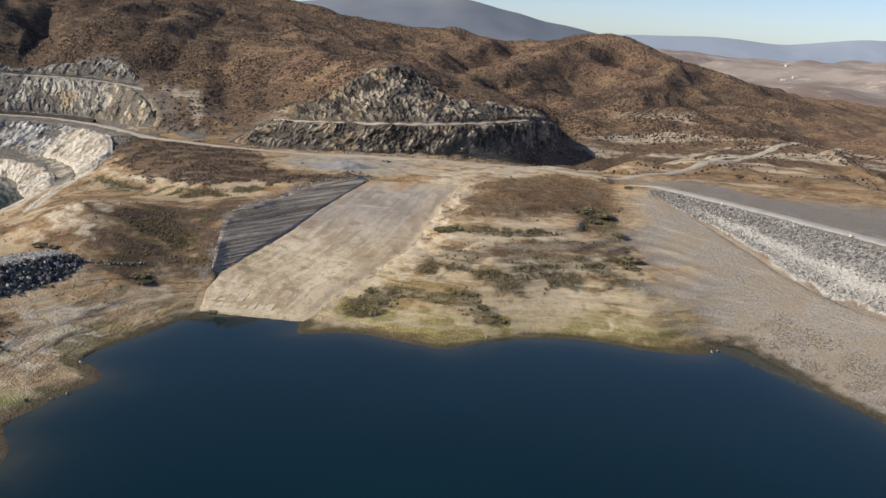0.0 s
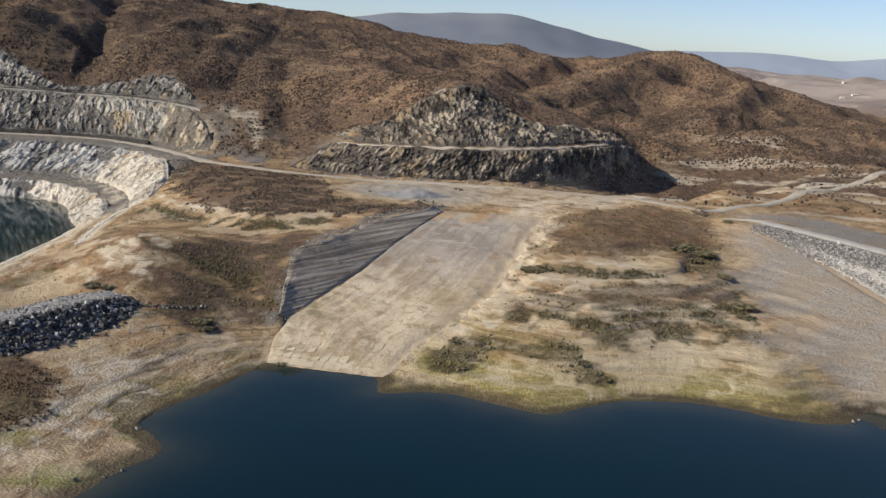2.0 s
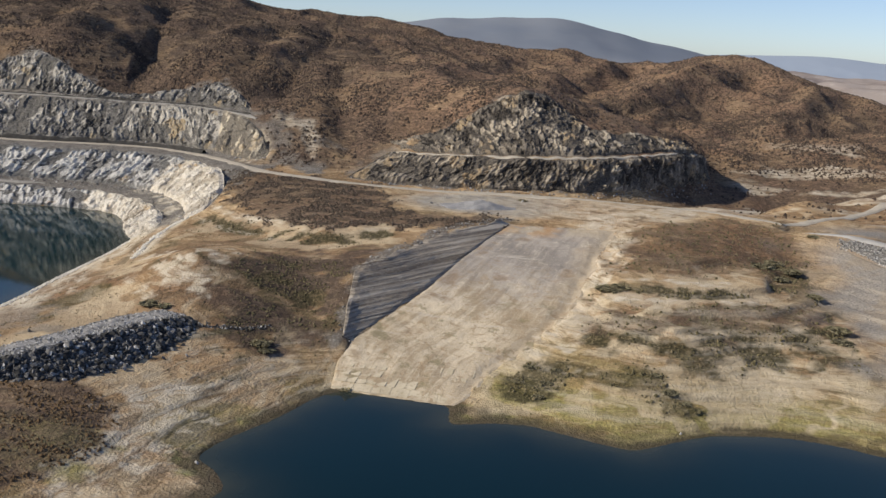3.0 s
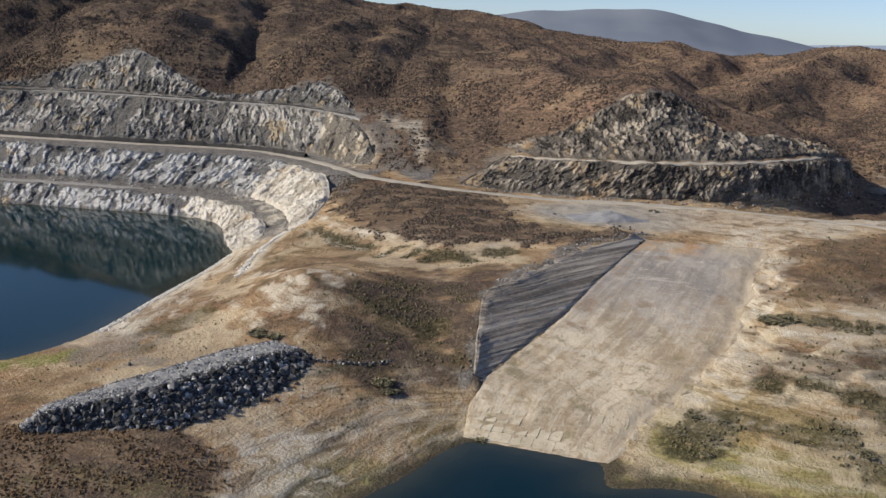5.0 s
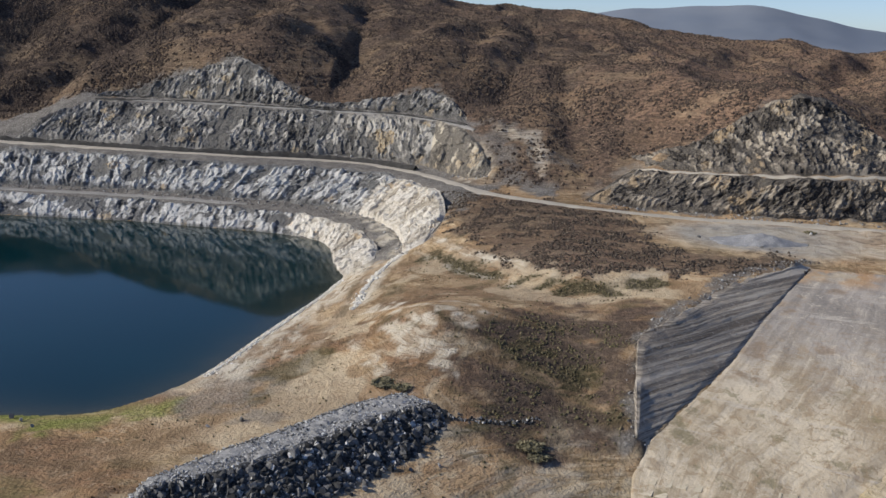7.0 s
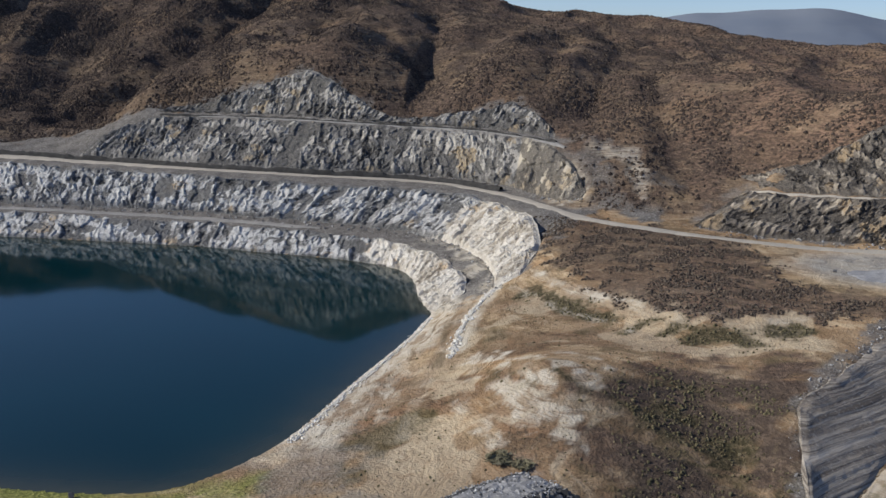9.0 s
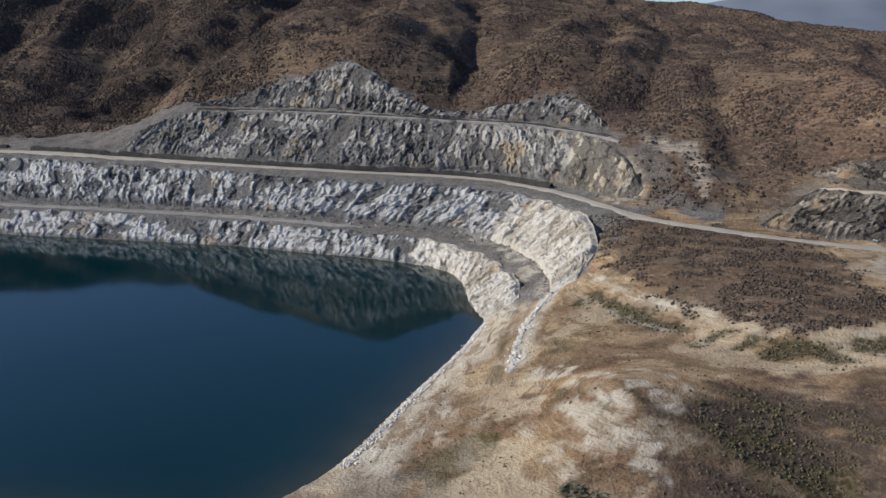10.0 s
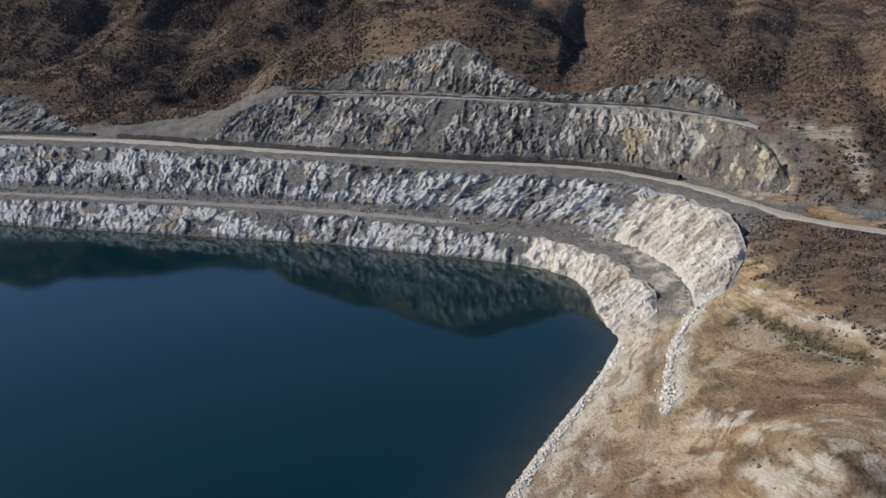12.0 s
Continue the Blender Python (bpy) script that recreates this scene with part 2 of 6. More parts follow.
MAT_ROCK_KNOB = rock_material("brown_grey_rock", (0.048, 0.042, 0.037), (0.195, 0.170, 0.14), (0.48, 0.415, 0.325), (0.40, 0.30, 0.185), 0.55, 0.56, 0.3)
MAT_SHALE = shale_material()
MAT_ROAD = plain_material("road_gravel", (0.40, 0.36, 0.30), (0.50, 0.45, 0.37), 0.15, 0.95, 0.3, (0.34, 0.31, 0.27))
MAT_BERM = plain_material("dark_gravel", (0.035, 0.034, 0.032), (0.065, 0.062, 0.058), 0.4)
MAT_TRACK = plain_material("grey_track", (0.25, 0.24, 0.225), (0.33, 0.315, 0.29), 0.2, 0.95, 0.3, (0.22, 0.21, 0.195))
MAT_CREST = plain_material("crest_gravel", (0.36, 0.35, 0.335), (0.44, 0.425, 0.40), 0.2, 0.95, 0.3)
MAT_WHITE = plain_material("white_rock", (0.60, 0.57, 0.51), (0.74, 0.71, 0.65), 0.4, 0.9, 0.4)
MAT_SLAB = plain_material("pale_slab", (0.47, 0.41, 0.30), (0.60, 0.53, 0.405), 0.16, 0.9, 0.4, (0.42, 0.36, 0.26))
MAT_LAKE = water_material("reservoir_water", (0.0002, 0.0125, 0.0175), (0.05, 0.055, 0.04))
MAT_PIT = water_material("pit_water", (0.0002, 0.0185, 0.0235), (0.05, 0.055, 0.04))


# ==== helpers ====
def hashed(i, j, k):
    i, j, k = (np.asarray(v).astype(np.uint32) for v in (i, j, k))
    h = i * np.uint32(374761393) + j * np.uint32(668265263) + k * np.uint32(2147483647) + np.uint32(144665)
    h = (h ^ (h >> np.uint32(13))) * np.uint32(1274126177)
    h = (h ^ (h >> np.uint32(16))) * np.uint32(2246822519)
    return ((h ^ (h >> np.uint32(15))) & np.uint32(0xFFFFFF)).astype(np.float32) / 8388607.5 - 1


def vnoise(x, y, z=None):
    """Smooth value noise in -1..1 on arrays."""
    axes = [np.asarray(v, float) for v in ((x, y) if z is None else (x, y, z))]
    cell = [np.floor(v).astype(np.int64) for v in axes]
    part_way = [v - w for v, w in zip(axes, cell)]
    part_way = [f * f * (3 - 2 * f) for f in part_way]
    if z is None:
        cell = cell + [np.zeros_like(cell[0])]
    out = 0
    for a in (0, 1):
        for b in (0, 1):
            w = (part_way[0] if a else 1 - part_way[0]) * (part_way[1] if b else 1 - part_way[1])
            if z is None:
                out = out + w * hashed(cell[0] + a, cell[1] + b, cell[2])
            else:
                for c in (0, 1):
                    out = out + w * (part_way[2] if c else 1 - part_way[2]) * hashed(cell[0] + a, cell[1] + b, cell[2] + c)
    return out


def fbm(x, y, z=None, octaves=4, gain=0.5):
    total, amp = 0, 1.0
    for o in range(octaves):
        f = 2.03**o
        total = total + amp * vnoise(x * f + 17 * o, y * f + 31 * o, None if z is None else z * f + 7 * o)
        amp *= gain
    return total


def blocks(u, v, seed):
    """Broken blocks: the nearest of scattered seeds gives each block its own number and the place within it."""
    i, j = np.floor(u).astype(np.int64), np.floor(v).astype(np.int64)
    best = np.full(u.shape, 1e9)
    second = np.full(u.shape, 1e9)
    pick, du, dv = np.zeros(u.shape), np.zeros(u.shape), np.zeros(u.shape)
    k = np.full(u.shape, int(seed * 10), np.int64)
    for a in (-1, 0, 1):
        for b in (-1, 0, 1):
            sx = i + a + 0.5 + 0.45 * hashed(i + a, j + b, k)
            sy = j + b + 0.5 + 0.45 * hashed(i + a, j + b, k + 77)
            d = np.hypot(u - sx, v - sy)
            near = d < best
            second = np.where(near, best, np.minimum(second, d))
            pick = np.where(near, hashed(i + a, j + b, k + 191), pick)
            du, dv = np.where(near, u - sx, du), np.where(near, v - sy, dv)
            best = np.where(near, d, best)
    return pick, du, dv, second - best


def smooth(a, b, v):
    t = np.clip((v - a) / (b - a), 0, 1)
    return t * t * (3 - 2 * t)


def flat(points, z):
    return [(x, y, z) for x, y in points]


def resampled(line, n=None, step=None):
    p = np.array(line, float)
    s = np.r_[0, np.cumsum(np.linalg.norm(np.diff(p, axis=0), axis=1))]
    n = n or max(2, int(s[-1] / step) + 1)
    u = np.linspace(0, s[-1], n)
    return np.stack([np.interp(u, s, p[:, c]) for c in range(p.shape[1])], 1)


def curved(line, step=2.0):
    """A polyline rounded at its corners."""
    p = resampled(line, step=step)
    for _ in range(6):
        p[1:-1] = 0.25 * p[:-2] + 0.5 * p[1:-1] + 0.25 * p[2:]
    return p


def line_distance(x, y, line, reach=70.0):
    """Distance to a polyline; beyond the reach only a lower bound, from its bounding box."""
    p = np.array(line, float)[:, :2]
    low, high = p.min(0), p.max(0)
    best = np.hypot(np.maximum(np.maximum(low[0] - x, x - high[0]), 0), np.maximum(np.maximum(low[1] - y, y - high[1]), 0))
    sel = best < reach
    u, v = x[sel], y[sel]
    if not u.size:
        return best
    close = np.full(u.shape, 1e9)
    for (ax, ay), (bx, by) in zip(p[:-1], p[1:]):
        dx, dy = bx - ax, by - ay
        t = np.clip(((u - ax) * dx + (v - ay) * dy) / max(dx * dx + dy * dy, 1e-9), 0, 1)
        close = np.minimum(close, (u - ax - t * dx) ** 2 + (v - ay - t * dy) ** 2)
    best[sel] = np.sqrt(close)
    return best


def inside(x, y, line):
    p = np.array(line, float)[:, :2]
    odd = np.zeros(x.shape, bool)
    sel = (x >= p[:, 0].min()) & (x <= p[:, 0].max()) & (y >= p[:, 1].min()) & (y <= p[:, 1].max())
    u, v = x[sel], y[sel]
    hit = np.zeros(u.shape, bool)
    for (ax, ay), (bx, by) in zip(p, np.roll(p, -1, 0)):
        if ay != by:
            hit ^= ((ay > v) != (by > v)) & (u < (bx - ax) * (v - ay) / (by - ay) + ax)
    odd[sel] = hit
    return odd


def mesh_from(name, verts, faces, material, parent=None):
    """A mesh object from arrays of vertices and of triangles or quads."""
    me = bpy.data.meshes.new(name)
    verts, faces = np.asarray(verts, np.float32), np.asarray(faces, np.int32)
    me.vertices.add(len(verts))
    me.vertices.foreach_set("co", verts.ravel())
    me.loops.add(faces.size)
    me.loops.foreach_set("vertex_index", faces.ravel())
    me.polygons.add(len(faces))
    me.polygons.foreach_set("loop_start", np.arange(len(faces), dtype=np.int32) * faces.shape[1])
    me.materials.append(material)
    me.update(calc_edges=True)
    me.shade_flat()
    ob = new(name, me)
    if parent:
        ob.parent = parent
    return ob


def masked(ob, **masks):
    for key, value in masks.items():
        a = ob.data.attributes.new(key, "FLOAT", "POINT")
        a.data.foreach_set("value", np.asarray(value, np.float32).ravel())


def lattice(rows, cols):
    i = np.arange(rows * cols).reshape(rows, cols)
    return np.stack([i[:-1, :-1], i[:-1, 1:], i[1:, 1:], i[1:, :-1]], -1).reshape(-1, 4)


def part(name, bm, material, parent, label=""):
    me = bpy.data.meshes.new(name)
    bm.to_mesh(me)
    bm.free()
    me.materials.append(material)
    ob = new(name, me)
    ob.parent = parent
    return tagged(ob, label)


# ==== the lie of the land: break lines in metres ====
SHORE = [(-76, 150), (-77, 159), (-84, 170), (-81, 178), (-79, 186), (-73, 196), (-78, 204), (-84, 208), (-80, 219), (-74, 229), (-69, 243), (-64, 250),
         (-51, 248), (-38, 246.5), (-37.5, 235), (-26, 239), (-19, 239), (-8, 234), (2, 230), (11, 237), (19, 243), (35, 246), (47, 244), (57, 239),
         (67, 238), (74, 240), (79, 249), (84, 249), (91, 229), (97, 209), (102, 198), (120, 160)]
SHORE = [tuple(p) for p in curved(SHORE, 1.3)]
LAKE = SHORE + [(190, 20), (260, -160), (60, -420), (-220, -330), (-170, -60), (-120, 60), (-84, 120)]
PIT_Z = 7.0
PIT_FAR = [(-440, 366), (-391, 379), (-357, 385), (-326, 392), (-296, 398), (-267, 404), (-247, 404), (-228, 406), (-210, 406), (-199, 404), (-188, 401),
           (-179, 386), (-173, 371), (-163, 357)]
PIT_NEAR = [(-163, 357), (-161, 336), (-161, 313), (-161, 298), (-160, 281), (-160, 265), (-164, 252), (-167, 244), (-175, 240), (-184, 237), (-230, 228), (-320, 222)]
PIT_FAR = [tuple(p) for p in curved(PIT_FAR, 3.0)]
PIT_NEAR = [tuple(p) for p in curved(PIT_NEAR, 3.0)]
PIT = PIT_FAR + PIT_NEAR[1:] + [(-430, 250), (-480, 320)]
BENCH_EDGE = [(-452, 376, 13), (-404, 390, 13), (-370, 399, 13), (-338, 406, 13), (-305, 411, 13), (-275, 417, 13), (-244, 417, 13), (-224, 418, 13), (-205, 417, 13),
              (-189, 410, 13), (-178, 403, 13), (-167, 391, 12), (-160, 379, 12), (-157, 368, 11)]
MID_FOOT = [(-464, 388, 14), (-417, 401, 14), (-381, 409, 14), (-346, 415, 14), (-315, 423, 14), (-287, 427, 14), (-259, 427, 14), (-238, 428, 14), (-219, 429, 14),
            (-200, 427, 14), (-183, 419, 14), (-172, 410, 14), (-160, 396, 14), (-152, 381, 13), (-149, 370, 12.8)]
MID_TOP = [(-492, 412, 26.5), (-440, 424, 26.5), (-389, 434, 26.5), (-339, 439, 26.5), (-287, 439, 26.5), (-244, 441, 26.5), (-216, 445, 26.5), (-197, 445, 26.5),
           (-178, 441, 26.5), (-167, 433, 26), (-153, 419, 26), (-146, 406, 25), (-141, 392, 22), (-143, 376, 15.5)]
ROAD = [(-510, 418, 27.5), (-452, 432, 27.5), (-399, 442, 27.5), (-345, 447, 27.5), (-294, 448, 27.5), (-250, 452, 27.5), (-211, 459, 27.5), (-192, 457, 27.5),
        (-171, 448, 27), (-159, 439, 27), (-147, 426, 27), (-134, 415, 26.5), (-120, 411, 26), (-100, 410, 25), (-78, 409, 24.5), (-60, 411, 24), (-41, 415, 24),
        (-10, 417, 24), (20, 412, 24), (45, 402, 24.5), (66, 386, 24.8)]
UPPER_FOOT = [(-362, 453, 28), (-345, 454, 28), (-294, 455, 28), (-250, 459, 28), (-211, 467, 28), (-190, 465, 28), (-167, 455, 27.5), (-152, 442, 27), (-144, 436, 27.3), (-138, 436, 29.6)]
UPPER_TOP = [(-358, 466, 36), (-340, 481, 44.5), (-291, 485, 45.5), (-254, 483, 45.5), (-220, 482, 45.5), (-188, 479, 45.5), (-168, 470, 45), (-154, 462, 44), (-143, 450, 38), (-137, 438, 31)]
SLOPE_FOOT = [(-138, 430, 27), (-122, 421, 26.5), (-107, 420, 25.8)]
SLOPE_TOP = [(-142, 467, 47), (-124, 466, 45), (-114, 455, 39), (-106, 440, 32)]
SCAR = [(-143, 460), (-141, 463), (-134, 465), (-126, 465), (-119, 453), (-116, 439), (-118, 434), (-121, 441), (-125, 449), (-130, 455), (-137, 457)]
TAN_SLOPE = [(-152, 447), (-146, 452), (-140, 444), (-138, 434), (-145, 434), (-152, 440)]
WEST_FOOT = [(-520, 428, 28.5), (-495, 433, 28.5), (-470, 438, 28.5), (-445, 442, 28.5), (-424, 447, 28.6)]
WEST_TOP = [(-520, 456, 45), (-497, 458, 44), (-478, 460, 41), (-457, 460, 37), (-423, 449, 29.6)]
CROWN_FOOT = [(-345, 487, 46), (-320, 489, 46), (-291, 490, 46), (-254, 488, 46), (-220, 487, 46), (-188, 484, 46), (-165, 476, 45.5), (-156, 470, 45)]
CROWN_TOP = [(-342, 490, 46.8), (-318, 494, 51.5), (-301, 498, 58), (-284, 500, 64), (-272, 500, 66.5), (-258, 497, 61), (-245, 495, 54), (-230, 490, 48), (-220, 490, 47.8), (-206, 491, 50.5),
             (-187, 493, 53.5), (-180, 496, 56.5), (-170, 492, 54), (-157, 477, 47)]
KNOB_FOOT = [(-100, 424, 25), (-80, 419, 24.3), (-59, 419, 24), (-30, 421, 24), (-5, 427, 24), (15, 440, 24), (30, 453, 24), (47, 471, 24), (58, 489, 25)]
KNOB_BENCH = [(-86, 441, 34), (-74, 436, 35), (-51, 431, 36), (-25, 430, 37), (1, 438, 37.7), (14, 447, 38), (28, 458, 38.7), (42, 472, 39), (54, 492, 37)]
KNOB_BENCH_IN = [(-82, 445, 34.5), (-72, 440, 35), (-51, 435, 36), (-26, 434, 37), (-1, 442, 37.7), (11, 451, 38), (25, 462, 38.7), (39, 476, 39), (51, 494, 37.5)]
KNOB_TOP = [(-88, 458, 37), (-65, 456, 44), (-52, 458, 52), (-40, 462, 59.5), (-30, 466, 63), (-20, 470, 61), (-11, 469, 54), (0, 464, 47), (18, 474, 46.5), (40, 492, 42), (50, 500, 38)]
CHANNEL_L = [(-66, 250, 0), (-66.5, 259, 3.8), (-65.5, 267, 6.6), (-57.5, 285, 9.7), (-50.5, 301, 12.4), (-43, 324, 16.5), (-36, 345, 19.3), (-30, 364, 21.6)]
CHANNEL_R = [(-37, 246, 0), (-30, 262, 3.4), (-22, 272, 6.5), (-11, 293, 11.5), (-5, 317, 16), (1, 345, 20), (6, 364, 21.8)]
SHALE_TOP = [(-67, 266, 8.0), (-69, 281, 14), (-70, 294, 18.8), (-62, 309, 20), (-55, 328, 21), (-46, 343, 22), (-33, 362, 22.6)]
BERM = [(-140, 374, 18.5), (-121, 354, 19), (-106, 343, 20), (-94, 335, 20.5), (-81, 335, 21), (-70, 340, 21.5), (-62, 347, 22)]
TRENCH = [(-136, 358, 15.5), (-119, 345, 16), (-104, 334, 17), (-93, 329, 17.8), (-81, 329, 18.4), (-70, 334, 19.5)]
WHITE_RIDGE = [(-146, 405, 19), (-148, 394, 16), (-149, 379, 14), (-147, 344, 12.5), (-142, 316, 12)]
TRACK = [(-156, 380, 11.5), (-153, 347, 11), (-147, 321, 11), (-143, 301, 10.8), (-139, 279, 10.3), (-135, 262, 9.8)]
DAM_CREST = [(62, 380, 24.6), (79, 362, 24.6), (94, 338, 24.6), (108, 315, 24.6), (119, 294, 24.6), (131, 270, 24.6), (176, 184, 24.6), (240, 60, 24.6)]
DAM_BACK = [(78, 410, 24.6), (104, 372, 24.4), (118, 350, 24.4), (132, 330, 24.4), (147, 306, 24.4), (195, 215, 24.4), (262, 80, 24.4)]
DAM_TOE = [(66, 330, 16), (72, 300, 11.5), (76, 270, 8.5), (82, 251, 1), (91, 231, 0.5), (97, 211, 0.5), (103, 198, 0.5)]
MOUND = [(-117, 293, 21), (-112, 287, 20.6), (-103, 294, 19.7), (-86, 296, 15.7), (-89, 276, 11.6), (-78, 282, 9.5), (-80, 259, 5.8), (-92, 261, 9), (-128, 276, 11.6),
         (-140, 286, 12.2), (-113, 333, 15.6), (-132, 331, 15.5), (-95, 358, 23), (-105, 385, 24), (-80, 372, 22.8), (-127, 388, 23), (-91, 310, 17.5)]
STRIP = [(-168, 228, 7.4), (-124, 205, 8.5), (-139, 207, 9), (-112, 207, 7), (-151, 231, 8.2), (-118, 213, 8.5), (-106, 200, 6), (-101, 186, 2.2), (-103, 215, 5),
         (-93, 230, 4.6), (-94, 216, 3.2), (-110, 246, 9), (-113, 241, 9.2), (-105, 234, 7.3), (-112, 222, 7.5), (-150, 190, 9), (-110, 160, 5), (-160, 120, 9), (-240, 170, 12)]
KNOLL = [(-3.4, 317, 18), (1, 304, 16.6), (43, 317, 18.3), (40, 289, 13), (-1, 273, 10), (5, 329, 21.5), (20, 347, 23.5), (34, 329, 18.5), (71, 352, 18), (15, 277, 13.2),
         (36, 278, 8.5), (73, 299, 11.6), (58, 254, 4.9), (-13, 284, 12), (14, 249, 3.2), (76, 270, 9), (69, 383, 20), (46, 372, 23.8), (13, 362, 23.5), (64, 368, 22), (-18, 258, 3.6)]
FLATS = [(-68, 378, 22.8), (-50, 366, 22.6), (-32, 380, 22.6), (-11, 383, 22.8), (-33, 400, 23.2), (-70, 398, 23.5), (44, 416, 24.5), (106, 431, 24), (118, 390, 24.2), (150, 431, 24.4),
         (88, 436, 27), (117, 446, 28.5), (150, 480, 27), (173, 491, 33), (103, 505, 25), (60, 500, 25), (200, 400, 22), (260, 480, 22), (220, 560, 26)]
SPURS_WEST = [(-322, 525, 73), (-272, 549, 83), (-232, 552, 66), (-235, 575, 76), (-261, 538, 76), (-250, 600, 90), (-330, 694, 97), (-308, 741, 99), (-292, 807, 97),
              (-243, 734, 90), (-354, 498, 54), (-373, 500, 46), (-428, 486, 38), (-470, 548, 58), (-401, 500, 38), (-446, 462, 34), (-474, 460, 42), (-534, 576, 88),
              (-500, 634, 95), (-361, 555, 70), (-405, 580, 66), (-383, 640, 88), (-420, 760, 125), (-600, 560, 110), (-560, 760, 140), (-620, 450, 70), (-560, 440, 45)]
SPURS_MID = [(-162, 583, 79), (-160, 517, 61), (-142, 528, 64), (-99, 536, 68), (-96, 649, 69.5), (-112, 494, 53), (-103, 478, 45.5), (-88, 510, 63), (-132, 644, 70),
             (-149, 505, 53), (-77, 449, 43), (-200, 520, 66), (-185, 545, 78), (-51, 470, 62), (-60, 520, 64), (24, 513, 50), (45, 480, 36), (0, 540, 50), (30, 600, 36),
             (97, 535, 37), (129, 543, 41), (137, 514, 33), (190, 560, 34), (75, 560, 34), (-40, 640, 52)]
SPURS_EAST = [(75, 778, 48), (100, 727, 36), (164, 770, 41), (198, 723, 35), (224, 752, 37), (166, 836, 60), (32, 845, 56), (-16, 824, 63), (-71, 906, 75), (80, 953, 74),
              (115, 923, 79), (136, 925, 85), (162, 915, 85), (176, 903, 78), (193, 880, 69), (225, 857, 57), (263, 845, 50), (298, 843, 41), (328, 851, 33), (392, 861, 30),
              (40, 680, 33), (-60, 740, 58), (120, 640, 30), (260, 640, 28)]
SKYLINE = [(-83, 964, 82), (-14, 976, 82), (37, 976, 74), (-208, 996, 95), (-228, 1025, 105), (-193, 1027, 105), (-143, 1006, 97), (-243, 941, 97), (-85, 1015, 83), (-276, 786, 94),
           (200, 1100, 50), (0, 1200, 50), (-250, 1250, 60), (-500, 1000, 140), (-800, 800, 120)]
FAR_SPOTS = [(450, 950, 20), (330, 620, 22), (500, 500, 18), (420, 300, 16), (400, 100, 14), (350, -150, 20), (100, -520, 30), (-300, -400, 30), (-280, -80, 22), (-260, 80, 14),
             (-560, 300, 30), (-700, 0, 40), (700, 800, 16), (900, -200, 20), (0, -900, 30), (-900, -500, 40), (600, 1400, 12), (100, 1600, 20), (1200, 600, 12), (-700, 1500, 60)]


# growth and bare earth on the banks: outlines and lines in metres
MOUND_SCRUB = [(-149, 408), (-142, 421), (-122, 413), (-101, 414), (-79, 408), (-74, 384), (-66, 365), (-53, 367), (-38, 371), (-28, 374), (-36, 361), (-50, 343), (-60, 346), (-70, 343),
               (-80, 339), (-89, 337), (-104, 344), (-118, 355), (-128, 364)]
DARK_SLOPE = [(-103, 285), (-92, 306), (-80, 304), (-69, 296), (-67, 282), (-75, 280), (-87, 275), (-95, 270), (-101, 277)]
LOWER_BRUSH = [(-94, 262), (-87, 274), (-69, 276), (-67, 270), (-84, 261), (-89, 253)]
BRUSH_LEDGE = [(-96, 261), (-92, 269), (-87, 275), (-75, 280)]
BLACK_LEDGE = [(-113, 289), (-107, 285), (-101, 286), (-91, 299)]
STREAKS = [[(-137, 305), (-124, 305), (-113, 293), (-105, 287)], [(-122, 288), (-113, 281), (-107, 278)], [(-127, 298), (-116, 287), (-108, 282)], [(-124, 288), (-113, 280), (-103, 271)], [(-129, 310), (-117, 297), (-107, 291)]]
MORE_STREAKS = [[(-134, 300), (-128, 292), (-120, 283), (-114, 276)], [(-138, 312), (-131, 306), (-121, 301)], [(-131, 284), (-125, 276), (-118, 270)], [(-152, 300), (-148, 290), (-144, 280)], [(-120, 311), (-110, 303), (-103, 296)]]
SHELF_EDGE = [(-142, 364), (-125, 347), (-109, 335), (-99, 328)]
WHEEL_RUT = [(-157, 361), (-151, 335), (-143, 307), (-138, 303), (-133, 285)]
DRY_GRASS = [(-158, 309), (-145, 310)]
TAN_SHELF = [(-140, 353), (-121, 341), (-99, 320), (-83, 319), (-68, 323), (-58, 334)]
RED_PATCH = [(-124, 296), (-113, 296), (-104, 293), (-110, 285), (-122, 286)]
SHALE_RIM = [(-67, 266), (-68, 281), (-68, 296), (-65, 305), (-58, 321), (-52, 339), (-39, 358), (-31, 369)]
KNOLL_CROWN = [(5, 327), (13, 359), (26, 377), (54, 392), (63, 371), (64, 348), (54, 336), (37, 334), (30, 317), (21, 317), (10, 316), (5, 322)]
CREAM_RIM = [(3, 347), (3, 319), (10, 310), (20, 310), (31, 312), (36, 309)]
GREEN_LEDGE = [(-5, 302), (3, 306), (10, 303), (26, 304), (41, 309)]
WHITE_LEDGE = [(-2, 297), (9, 297), (26, 300), (42, 304)]
RUST_BELT = [(-2, 293), (43, 304), (59, 305), (56, 294), (40, 286), (24, 279), (2, 277), (-6, 281)]
OLIVE_BELT = [(-1, 277), (8, 274), (23, 275), (40, 283), (54, 291)]
LOWER_BELT = [(17, 267), (34, 276), (54, 277), (63, 275)]
BRUSH_CORNER = [(-28, 260), (-22, 272), (-16, 268), (-11, 255), (-17, 247), (-25, 252)]
BRUSH_SHELF = [(-11, 261), (1, 263), (11, 263), (17, 252), (10, 246), (8, 256), (-1, 257)]
BRUSH_EAST = [(47, 343), (57, 350), (66, 341), (62, 328), (47, 314)]
EAST_LINE = [(59, 324), (61, 300), (61, 286)]
